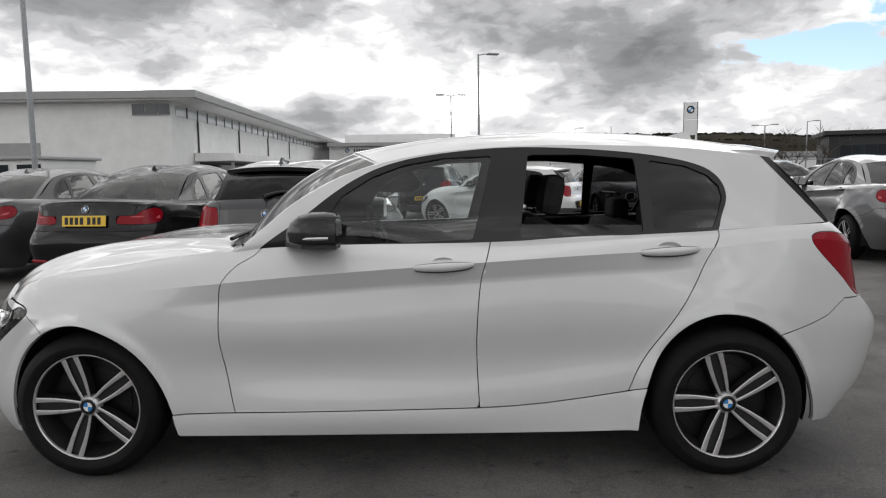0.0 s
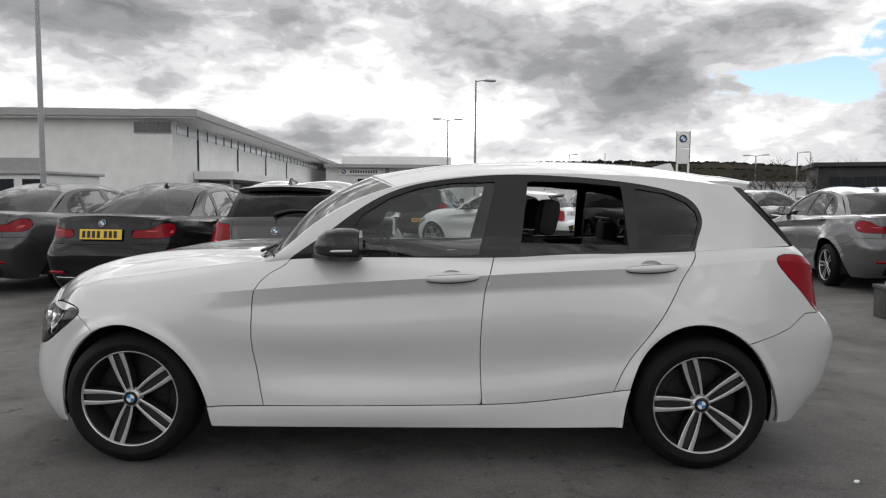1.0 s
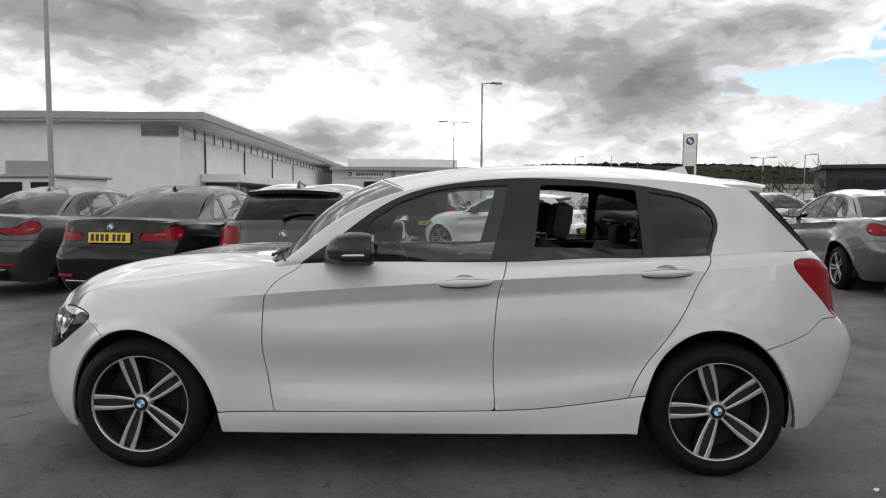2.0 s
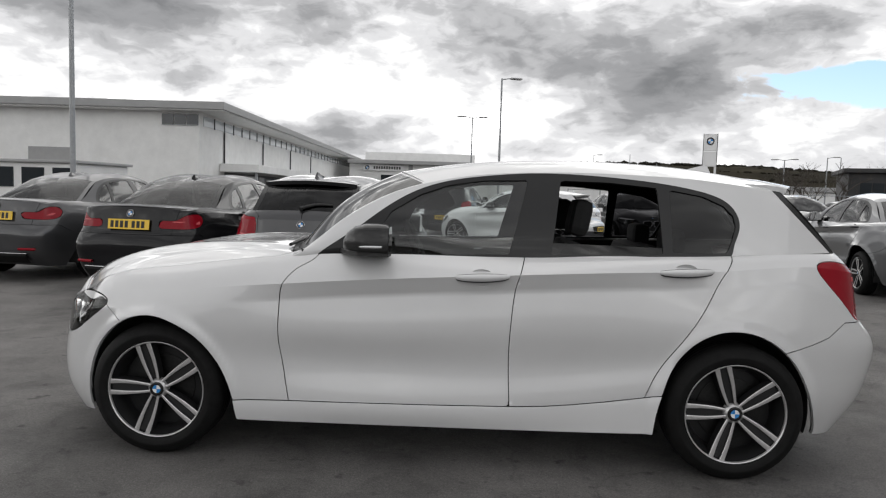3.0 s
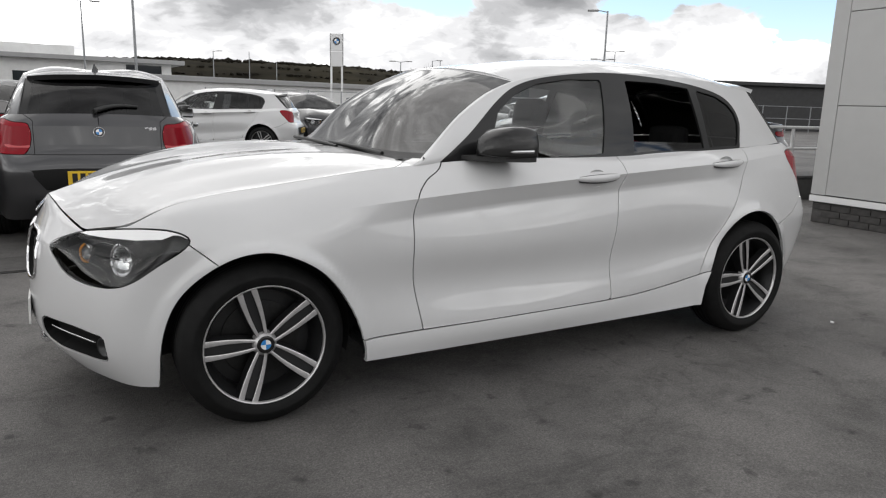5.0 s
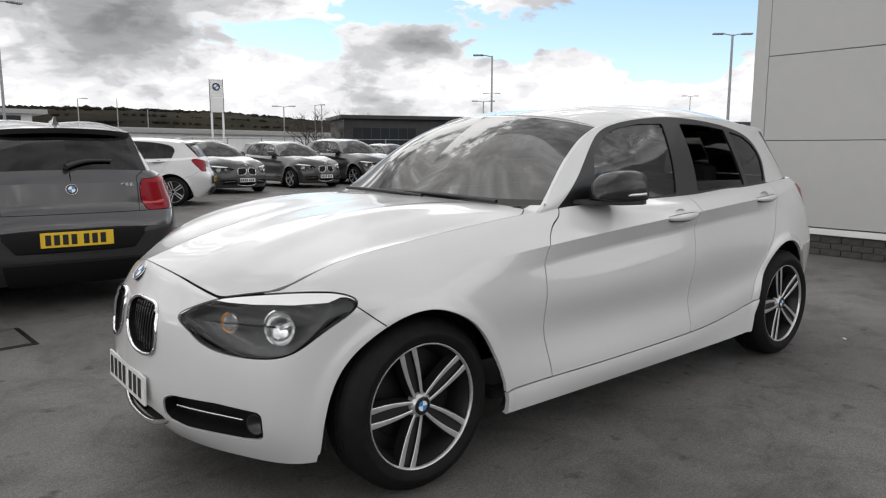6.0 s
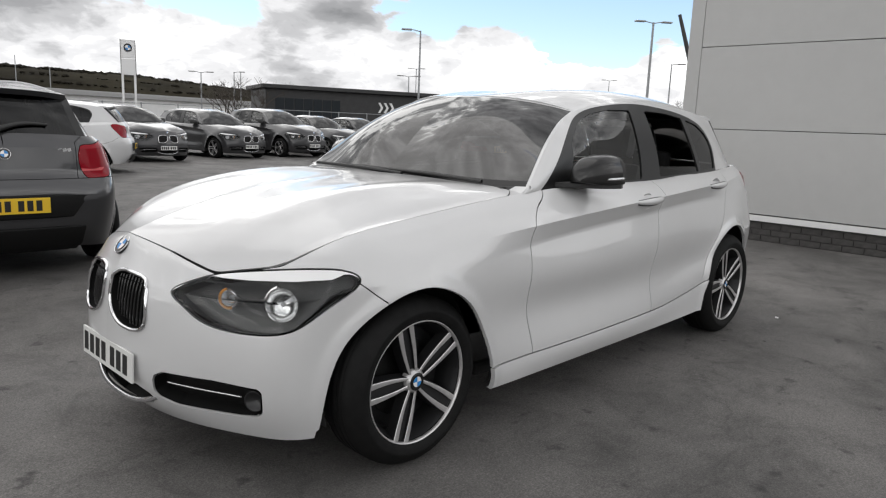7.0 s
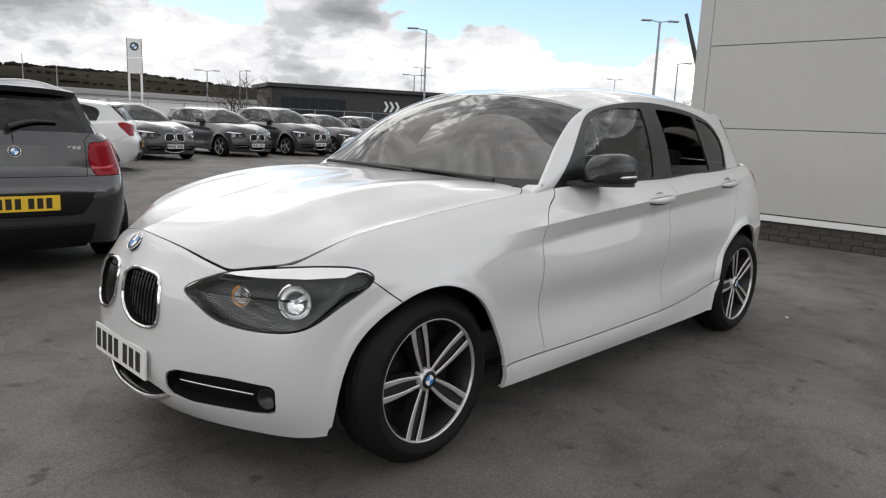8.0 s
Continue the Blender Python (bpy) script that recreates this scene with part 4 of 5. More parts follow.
    if len(intake.t):
        it = both("lower_intake", push(intake, .03), "grille_black", depth=-.03)
        yy = np.linspace(-.27, .27, 16)
        x2 = interp_face(sh["low"], np.c_[np.abs(yy), np.full(16, .24)])
        skin("chrome_lip", W(tube(np.c_[x2 - .004, yy, .215 + .05 * (np.abs(yy) / .27) ** 3], .011, 6)), M["satin"], it)
    # tail lamps
    for q in (mirror(tl), tl):
        if len(q.t):
            tlp = skin("tail_lamp", W(rim(q, .02)), M["lamp_red"], root, "red tail lamp with a pale band")
            band = split(push(q, -.0015), np.abs(q.v[:, 2] - (.925 if not sedan_rear else .872)) - (.012 if not sedan_rear else .016))[0]
            band = split(band, (TAIL(band.v)[:, 0] - .64 if not sedan_rear else np.abs(TAIL(band.v)[:, 0] - .62) - .12))[0] if len(band.t) else band
            if len(band.t):
                skin("pale_band", W(band), M["lamp_pale"], tlp)
            low_ = split(push(q, -.001), np.abs(q.v[:, 2] - .80) - .012)[0] if not sedan_rear else Skin(np.zeros((0, 3)), np.zeros((0, 3)), np.zeros((0, 3), int))
            if len(low_.t):
                low_ = split(low_, TAIL(low_.v)[:, 0] - .64)[0]
                if len(low_.t):
                    skin("pale_band", W(low_), M["lamp_pale"], tlp)
    # badges and plates
    if fine > .25:
        roundel(.039, P(-2.008, 0, .762), (-.78, 0, .62), root)
    rz = .915 if not sedan_rear else .965
    roundel(.041, P(2.027 if not sedan_rear else 2.024, 0, rz), (1, 0, .28), root)
    number_plate(P(-2.076, 0, .368), (0, -1, 0), (-1, 0, .04), root, M[plates[0]], random, (.46, .105))
    if sedan_rear:
        number_plate(P(2.052, 0, .845), (0, 1, 0), (1, 0, .12), root, M[plates[1]], random)
    else:
        number_plate(P(2.153, 0, .555), (0, 1, 0), (1, 0, -.03), root, M[plates[1]], random)
        # rear wiper and model letters as bars
        if fine > .4:
            wp = skin("rear_wiper", W(tube(spline([(1.972, -.02, 1.085), (1.94, .12, 1.125), (1.915, .30, 1.125)], 10), np.linspace(.022, .012, 10), 6)), M["black_plastic"], root)
            skin("pivot", W(tube([(1.95, -.02, 1.07), (1.99, -.02, 1.085)], .018, 8)), M["black_plastic"], wp)
            for k in range(4):
                bm = box_bm(-.013, .013, -.002, .002, -.012, .012)
                bm.transform(Matrix.Translation(P(2.010, .325 + k * .030, .945)) @ Euler((0, -.25, math.pi / 2 + .12)).to_matrix().to_4x4())
                part("letter_bar", bm, M["chrome"], root)
    # dark apron under the rear, reflectors and a bright strip on sedans
    yy = np.linspace(-.50, .50, 16)
    bow_ = 2.144 - .068 * np.abs(yy / .62) ** 2.4

    def apron(nm, rows):
        g_ = np.stack([np.c_[2.144 - .068 * np.abs(yy * k / .62) ** 2.4 + o, yy * k, np.full(16, z)] for z, o, k in rows], 0)
        return skin(nm, W(grid_skin(g_, (1, 0, 0))), M["grille_black"], root)

    if sedan_rear:
        apron("rear_apron", ((.25, -.07, 1), (.33, -.004, 1), (.35, .004, 1), (.37, -.004, 1)))
    else:
        apron("plate_recess", ((.455, -.02, .78), (.468, .004, .80), (.615, .006, 1.02), (.63, -.02, 1.03)))
        apron("rear_apron", ((.20, -.11, .86), (.25, -.05, .92), (.375, .001, .96), (.39, -.02, .96)))
    if sedan_rear:
        skin("bright_strip", W(tube(np.c_[bow_ - .004, yy, np.full(16, .375)], .008, 6)), M["satin"], root)
        for sg in (-1, 1):
            ry = np.linspace(.40, .60, 8)
            skin("reflector_strip", W(tube(np.c_[2.138 - .068 * (ry / .62) ** 2.4, ry * sg, np.full(8, .43)], .018, 6)), M["lamp_red"], root)
    # mirrors: a domed cap, a flat dark foot, glass and a silver strip
    for sg in (-1, 1):
        a = np.linspace(0, 2 * np.pi, 29)
        ring_ = []
        for t, k in ((0, .02), (.02, .30), (.10, .62), (.26, .86), (.50, .98), (.78, 1.0), (.95, .97), (1.0, .90)):
            cy, sz = np.cos(a), np.sin(a)
            sq = lambda c, e: np.sign(c) * np.abs(c) ** e
            yy = .895 + .092 * k * sq(cy, .55) - .012 * (1 - t)
            zz = 1.018 + np.where(sz > 0, .115 * k * sq(np.abs(sz), .72) * (1 - .10 * np.clip(-cy, 0, 1)), -.018 * k * sq(np.abs(sz), .5))
            xx = -.475 + .195 * t - .05 * (1 - np.clip((yy - .775) / .2, 0, 1)) * (1 - t) + .02 * (yy - .9)
            ring_.append(np.stack([xx, yy * sg, zz], -1))
        ms = grid_skin(np.array(ring_), (0, 0, 1))
        cen = np.array([-.36, .885 * sg, 1.04])
        flip_ = ((ms.v - cen) * ms.n).sum(1) < 0
        ms.n[flip_] *= -1
        mir = skin("door_mirror", W(ms), M[mirror_cap], root, "dark door mirror with a silver strip")
        gp = np.array(ring_[-1])
        skin("mirror_glass", W(Skin(np.r_[gp.mean(0)[None], gp] + (.002, 0, 0), np.tile([1.0, 0, 0], (30, 1)), [[0, i, i + 1] for i in range(1, 29)])), M["mirror"], mir)
        fo = slab([(-.545, .735), (-.39, .735), (-.305, .79), (-.275, .885), (-.278, .968), (-.32, .983), (-.42, .95), (-.50, .85)], -1.006, -.988)
        fo.transform(Matrix(((1, 0, 0, 0), (0, 0, sg, 0), (0, -1, 0, 0), (0, 0, 0, 1))))
        bmesh.ops.recalc_face_normals(fo, faces=fo.faces)
        for vv in fo.verts:
            vv.co = P(*vv.co)
        part("mirror_foot", fo, M["black_plastic"], mir)
        st_ = spline([(-.452, .900 * sg, 1.026), (-.430, .943 * sg, 1.028), (-.385, .972 * sg, 1.030), (-.305, .982 * sg, 1.032)], 14)
        skin("indicator_strip", W(tube(st_, .0078, 6)), M["satin"], mir)
    # door handles
    if fine > .25:
        for sg, k in ((-1, 0), (1, 1)):
            for d, x0, x1, z0, z1, y0, y1 in ((doors[k], .02, .262, .901, .911, .886, .886), (doors[2 + k], .96, 1.205, .948, .958, .843, .818)):
                t = np.linspace(0, 1, 16)
                path = np.c_[x0 + (x1 - x0) * t, (y0 + (y1 - y0) * t + .034 * np.sin(np.pi * t) ** .5) * sg, z0 + (z1 - z0) * t]
                rr = .0175 * np.clip(np.sin(np.pi * (t * .94 + .03)) ** .35, .4, 1)
                hs = tube(path, rr, 10)
                hs.v[:, 1] = (hs.v[:, 1] - path[:, 1].repeat(10)[:len(hs.v)]) * .55 + path[:, 1].repeat(10)[:len(hs.v)]
                skin("handle", W(hs), M[paint], d)
                # black backing round the grip, drawn in place of the gap's shadow
                sh_ = tube(path + (0, -.012 * sg, -.003), rr * 1.16 + .0015, 10)
                sh_.v[:, 1] = (sh_.v[:, 1] - path[:, 1].repeat(10) + .012 * sg) * .25 + path[:, 1].repeat(10) - .010 * sg
                skin("handle_shade", W(sh_), M["black"], d)
                cup = lathe([(.001, .012), (.03, .010), (.045, .004), (.052, -.002)], 24)
                cm = Matrix.Translation(((x0 + x1) / 2, ((y0 + y1) / 2 - .014) * sg, (z0 + z1) / 2 - .006)) @ Matrix.Diagonal((1.15, -.5 * sg, .78, 1))
                skin("handle_cup", W(moved(cup, cm)), M[paint], d)
    # wheels
    ws = wheel_skins(n=48 if fine > .4 else 28)
    for x, y in ((-1.345, .750), (1.345, .762)):
        for sg in (-1, 1):
            mm = Matrix.Translation((wx(x), y * sg * scale[0], .3135)) @ (Matrix.Identity(4) if sg < 0 else pose(0, 0, 0, 0, 0, 180))
            wheel = skin("wheel", moved(ws["barrel"], mm), M["rim_grey"], root)
            skin("tyre", moved(ws["tyre"], mm), M["tyre"], wheel)
            skin("rim_lip", moved(ws["lip"], mm), M[rim_mat], wheel)
            skin("spokes", moved(join(ws["spokes"]), mm), M[rim_mat], wheel)
            skin("spoke_sides", moved(ws["sides"], mm), M["rim_grey"], wheel)
            skin("spoke_web", moved(ws["webs"], mm), M["rim_web"], wheel)
            skin("hub", moved(ws["cap"], mm), M[rim_mat], wheel)
            skin("hub_cap", moved(ws["boss"], mm), M["gloss_black"], wheel)
            skin("brake_disc", moved(ws["disc"], mm), M["steel"], wheel)
            if fine > .4:
                for k in range(4):
                    a = np.linspace(k * np.pi / 2, (k + 1) * np.pi / 2, 8)
                    p = np.c_[np.r_[0, np.cos(a)] * .0195, np.full(9, -.0866), np.r_[0, np.sin(a)] * .0195]
                    skin("cap_quarter", moved(Skin(p, np.tile([0, -1.0, 0], (9, 1)), [[0, i, i + 1] for i in range(1, 8)]), mm), M["badge_blue"] if k % 2 else M["badge_white"], wheel)
            # wheel housing
            hs = lathe([(.360, -.01), (.366, .10), (.36, .26), (.25, .27), (.001, .27)], 40)
            hs = split(hs, -.10 - hs.v[:, 2])[0]
            skin("wheel_housing", moved(hs, mm), M["black_plastic"], root)
    # floor pan, seats, dashboard, steering wheel
    fl = box_bm(wx(-1.72), wx(1.85), -.46 * scale[0], .46 * scale[0], .19, .26, .02)
    box_bm(wx(-.93), wx(.93), -.74 * scale[0], .74 * scale[0], .20, .26, .02, fl)
    part("floor_pan", fl, M["black_plastic"], root)
    box("bulkhead", wx(-.98), wx(-.90), -.60, .60, .22, .88, M["interior"], root)
    if fine > .2:
        box("dashboard", wx(-.88), wx(-.42), -.68 * scale[0], .68 * scale[0], .62, .955, M["interior"], root, bevel=.05)
        for yy in (-.36, .36):
            se = box_bm(.0, .50, yy - .25, yy + .25, .32, .52, .06)
            part("seat_base", se, M["interior"], root)
            bk = box_bm(-.07, .09, yy - .24, yy + .24, 0, .60, .06)
            bk.transform(Matrix.Translation((.46, 0, .48)) @ Euler((0, .30, 0)).to_matrix().to_4x4())
            part("seat_back", bk, M["interior"], root)
            hd = box_bm(-.05, .05, yy - .13, yy + .13, 0, .19, .045)
            hd.transform(Matrix.Translation((.655, 0, 1.08)) @ Euler((0, .18, 0)).to_matrix().to_4x4())
            part("headrest", hd, M["interior"], root)
        rs = box_bm(1.02, 1.20, -.60, .60, .40, 1.02, .06)
        box_bm(.70, 1.15, -.60, .60, .32, .50, .06, rs)
        part("rear_bench", rs, M["interior"], root)
        for yy in (-.36, .36):
            box("rear_headrest", 1.10, 1.20, yy - .12, yy + .12, 1.0, 1.13, M["interior"], root, bevel=.04)
        sw = moved(Skin(*ringtube(np.c_[np.zeros(32), np.cos(np.linspace(0, 6.283, 33))[:-1] * .18, np.sin(np.linspace(0, 6.283, 33))[:-1] * .18], .016)), Matrix.Translation((-.22, .36, .93)) @ Euler((0, -.42, 0)).to_matrix().to_4x4())
        st = skin("steering_wheel", sw, M["interior"], root)
        hb = box_bm(-.02, .02, -.17, .17, -.025, .025, .008)
        box_bm(-.03, .03, -.06, .06, -.06, .05, .02, hb)
        hb.transform(Matrix.Translation((-.22, .36, .93)) @ Euler((0, -.42, 0)).to_matrix().to_4x4())
        part("steering_hub", hb, M["interior"], st)
        box("inner_mirror", -.36, -.33, -.12, .12, 1.25, 1.31, M["interior"], root, bevel=.012)
    if fine > .8:
        for y0, y1, x0 in ((-.60, .05, -.775), (-.12, .56, -.800)):
            pth = spline([(x0, y0, 1.002), (x0 - .005, (y0 + y1) / 2, 1.012), (x0 + .005, y1, 1.012)], 12)
            wp = skin("wiper", tube(pth, .009, 6), M["black_plastic"], root)
        sc = skin("cowl_panel", join(grid_skin(np.stack([np.c_[np.interp(np.linspace(-.7, .7, 21), [-.7, -.5, 0, .5, .7], [-.77, -.80, -.845, -.80, -.77]) + o, np.linspace(-.69, .69, 21), np.full(21, z)] for o, z in ((-.03, .955), (.03, .985), (.12, .985))], 0), (0, 0, 1))), M["black_plastic"], root)
    return root


def largest(s):
    """The biggest connected piece of a skin, and the rest of it."""
    root_ = np.arange(len(s.v))
    key = {}
    for i, p in enumerate(np.round(s.v, 5)):
        root_[i] = key.setdefault(tuple(p), i)
    tri = root_[np.asarray(s.t)]
    lab = np.arange(len(s.v))
    while True:
        low_ = lab[tri].min(1)
        new_ = lab.copy()
        for c in range(3):
            np.minimum.at(new_, tri[:, c], low_)
        if (new_ == lab).all():
            break
        lab = new_
    lt = lab[tri[:, 0]]
    vals, counts = np.unique(lt, return_counts=True)
    main = lt == vals[np.argmax(counts)]
    t = np.asarray(s.t)
    out = []
    for tt in (t[main], t[~main]):
        used, back = np.unique(tt, return_inverse=True)
        out.append(Skin(s.v[used], s.n[used], back.reshape(-1, 3)))
    return out


def border_xy(s):
    """The bonnet's front, side and rear edges in plan, from its open edges that are off the middle."""
    e = np.r_[s.t[:, [0, 1]], s.t[:, [1, 2]], s.t[:, [2, 0]]]
    _, first, count = np.unique(np.sort(e, 1), axis=0, return_index=True, return_counts=True)
    e = e[first[count == 1]]
    e = e[(np.abs(s.v[e[:, 0], 1]) > 1e-4) | (np.abs(s.v[e[:, 1], 1]) > 1e-4)]
    nxt = {int(a): int(b) for a, b in e}
    start = [a for a in nxt if a not in set(nxt.values())]
    a = start[0] if start else next(iter(nxt))
    out = [a]
    while a in nxt and len(out) <= len(e):
        a = nxt[a]
        out.append(a)
    return s.v[out][:, :2]


def rl_line(p):
    return spline(p, 24)


def header_line(spec):
    hx, hz = spec["header"]
    return spline([(hx, 0, hz), (hx + .03, .25, hz - .008), (hx + .11, .47, hz - .035), spec["rail"][4]], 20)


def interp_face(s, yz):
    """x of the nose at the given |y| and z: the nearest vertices' weighted mean."""
    f = s.v[s.v[:, 0] < -1.6]
    d = (f[None, :, 1] - np.abs(yz[:, 0])[:, None]) ** 2 + (f[None, :, 2] - yz[:, 1][:, None]) ** 2
    i = np.argsort(d, 1)[:, :4]
    w = 1 / (np.take_along_axis(d, i, 1) + 1e-6)
    return (f[i, 0] * w).sum(1) / w.sum(1)


def ringtube(p, r):
    s = tube(p, r, 8, True)
    return s.v, s.n, s.t

# ---------- ground ----------
def asphalt_nodes():
    """Worn car-park asphalt: aggregate, stains, tyre-dark patches and hairline cracks."""
    m = M["asphalt"]
    nt = m.node_tree
    b = nt.nodes["Principled BSDF"]
    tc = nt.nodes.new("ShaderNodeTexCoord")

    def nz(sc, det=6.0, ro=.6, dist=0.0):
        t = nt.nodes.new("ShaderNodeTexNoise")
        t.inputs["Scale"].default_value, t.inputs["Detail"].default_value, t.inputs["Roughness"].default_value, t.inputs["Distortion"].default_value = sc, det, ro, dist
        nt.links.new(tc.outputs["Object"], t.inputs["Vector"])
        return t.outputs["Fac"]

    def ramp(f, stops):
        r = nt.nodes.new("ShaderNodeValToRGB")
        for i, (p, c) in enumerate(stops):
            e = r.color_ramp.elements[i] if i < 2 else r.color_ramp.elements.new(p)
            e.position, e.color = p, (c, c, c, 1)
        nt.links.new(f, r.inputs[0])
        return r.outputs[0]

    def mul(a, c):
        x = nt.nodes.new("ShaderNodeMix")
        x.data_type, x.blend_type = "RGBA", "MULTIPLY"
        x.inputs[0].default_value = 1.0
        nt.links.new(a, x.inputs[6])
        nt.links.new(c, x.inputs[7])
        return x.outputs[2]

    big = ramp(nz(.45, 5, .6, .4), [(.28, .051), (.48, .092), (.72, .145)])
    mid = ramp(nz(2.6, 8, .72, .6), [(.30, .58), (.50, 1.0), (.72, 1.2)])
    spot = mul(ramp(nz(6.5, 3, .5), [(.27, .42), (.36, 1.0)]), ramp(nz(1.1, 7, .7, 1.2), [(.28, .58), (.46, 1.0), (.70, 1.15)]))
    grit = mul(ramp(nz(130, 3, .75), [(.28, .55), (.5, 1.0), (.76, 1.8)]), ramp(nz(52, 4, .8), [(.30, .72), (.5, 1.0), (.72, 1.30)]))
    vo = nt.nodes.new("ShaderNodeTexVoronoi")
    vo.feature = "DISTANCE_TO_EDGE"
    vo.inputs["Scale"].default_value = .30
    wob = nt.nodes.new("ShaderNodeVectorMath")
    wob.operation = "MULTIPLY_ADD"
    nn = nt.nodes.new("ShaderNodeTexNoise")
    nn.inputs["Scale"].default_value, nn.inputs["Detail"].default_value = 1.4, 6
    nt.links.new(tc.outputs["Object"], nn.inputs["Vector"])
    nt.links.new(nn.outputs["Color"], wob.inputs[0])
    wob.inputs[1].default_value = (.9, .9, .9)
    nt.links.new(tc.outputs["Object"], wob.inputs[2])
    nt.links.new(wob.outputs[0], vo.inputs["Vector"])
    crack = ramp(vo.outputs["Distance"], [(.0, .78), (.0035, 1.0)])
    col = mul(mul(mul(mul(big, mid), spot), grit), crack)
    warm = nt.nodes.new("ShaderNodeMix")
    warm.data_type, warm.blend_type = "RGBA", "MULTIPLY"
    warm.inputs[0].default_value, warm.inputs[7].default_value = 1.0, (1.05, 1.0, .96, 1)
    nt.links.new(col, warm.inputs[6])
    nt.links.new(warm.outputs[2], b.inputs["Base Color"])
    rr = ramp(nz(1.2, 4), [(.3, .62), (.7, .88)])
    nt.links.new(rr, b.inputs["Roughness"])
    bp = nt.nodes.new("ShaderNodeBump")
    bp.inputs["Distance"].default_value, bp.inputs["Strength"].default_value = .004, .9
    nt.links.new(nz(190, 3, .7), bp.inputs["Height"])
    nt.links.new(bp.outputs[0], b.inputs["Normal"])


asphalt_nodes()


def sheet(name, x0, x1, y0, y1, z, mt, kind="structure", label="", cat=""):
    bm = bmesh.new()
    bm.faces.new([bm.verts.new(p) for p in ((x0, y0, z), (x1, y0, z), (x1, y1, z), (x0, y1, z))])
    ob = part(name, bm, M[mt], None)
    return tagged(ob, label, cat, "", kind)


sheet("ground", -900, 900, -900, 900, 0, "asphalt", label="worn grey asphalt of a car park", cat="ground")

# ---------- panelled wall beside the car ----------
wall = thing("panel_wall", pose(0, 0, 0), "pale grey wall of wide metal panels on a brick plinth", "wall")
wall["kind"] = "structure"
WX, WY0, WY1 = 5.70, -4.2, 1.66
core = box("core", WX + .03, WX + 8, WY0, WY1 - .012, .30, 4.33, M["concrete"], wall, bevel=0)
for i in range(4):
    z0 = .325 + i * 1.005
    box("panel", WX, WX + .06, WY0, WY1 - .178, z0 + .004, z0 + 1.001, M["panel_grey"], wall, bevel=.005)
    box("end_panel", WX + .06, WX + 7.9, WY1 - .01, WY1, z0 + .004, z0 + 1.001, M["panel_grey"], wall, bevel=.003)
box("corner_trim", WX - .004, WX + .06, WY1 - .174, WY1, .325, 4.345, M["panel_grey"], wall, bevel=.004)
box("drip_flashing", WX - .022, WX + .05, WY0, WY1, .245, .312, M["sign_white"], wall, bevel=.004)
plinth = box("plinth", WX + .035, WX + 8, WY0, WY1 - .02, 0, .245, M["mortar"], wall, bevel=0)

# ---------- far ground: hill, long sheds ----------
def ridge(name, az0, az1, dist, height, seed, mt, label, depth=160):
    """A long low hill that stands round a part of the horizon."""
    rnd = random.Random(seed)
    n, k = 90, 8
    v, f = [], []
    ph = [rnd.uniform(0, 6.28) for _ in range(6)]
    for i in range(n):
        a = radians(az0 + (az1 - az0) * i / (n - 1))
        h = height(math.degrees(a)) + sum(.35 / (j + 1) * math.sin(a * (14 + 17 * j) + p) for j, p in enumerate(ph))
        for j in range(k):
            t = j / (k - 1)
            d = dist + depth * t
            z = h * math.sin(t * math.pi / 2) ** .8
            v.append((math.sin(a) * d, math.cos(a) * d, z - .5 * (1 - t)))
    for i in range(n - 1):
        for j in range(k - 1):
            a = i * k + j
            f.append((a, a + k, a + k + 1, a + 1))
    me = bpy.data.meshes.new(name)
    me.from_pydata(v, [], f)
    me.polygons.foreach_set("use_smooth", [True] * len(f))
    me.materials.append(M[mt])
    return tagged(new(name, me), label, "hill", "", "structure")


# first ridge is never in view: added to darken low reflections in paint and glass
ridge("hill", 80, 318, 200, lambda a: 20.0, 6, "hill", "dark rise out of view behind the car park, added for reflections")
ridge("hill", -40, 75, 330, lambda a: float(np.interp(a, [-40, -5, 8, 14, 22, 30, 36, 45, 75], [14, 20, 25.5, 26, 24.5, 19, 16, 13, 10])), 3, "hill", "dull green and brown wooded hillside")

# ---------- white dealership building ----------
hall = thing("showroom", pose(-.65, -.6, 0, 0, 0, 2.1), "white flat-roofed showroom with a deep grey roof edge and high windows", "building")
HX, HY = -10.3, 27.0
box("wall", -34, HX, HY, HY + .3, 0, 4.14, M["render_white"], hall, bevel=0)
box("wall", HX - .3, HX, HY + .3, 76, 0, 4.13, M["render_white"], hall, bevel=0)
box("back_wall", -34, -33.7, HY + .3, 76, 0, 4.1, M["render_white"], hall, bevel=0)
box("roof", -35, HX + 1.3, HY - .7, 77, 4.60, 4.93, M["fascia"], hall, bevel=.03)
box("soffit", -34.8, HX + 1.2, HY - .6, 76.8, 4.55, 4.597, M["render_white"], hall, bevel=0)
box("wall_head", -34, HX - .004, HY + .004, 75.5, 4.14, 4.57, M["render_white"], hall, bevel=0)
for i in range(3):
    x = HX - .04 - i * .54
    w = box("window", x - .51, x, HY - .03, HY + .02, 3.98, 4.44, M["dark_glass"], hall, bevel=.005)
    box("frame", x - .51, x, HY - .045, HY - .03, 3.95, 3.985, M["galvanised"], w, bevel=0)
for i in range(34):
    y = HY + .5 + i * 1.42
    w = box("window", HX - .02, HX + .03, y, y + 1.32, 3.98, 4.40, M["glass_light"], hall, bevel=.004)
    box("mullion", HX + .03, HX + .06, y + 1.32, y + 1.40, 3.94, 4.44, M["cladding_black"], w, bevel=0)
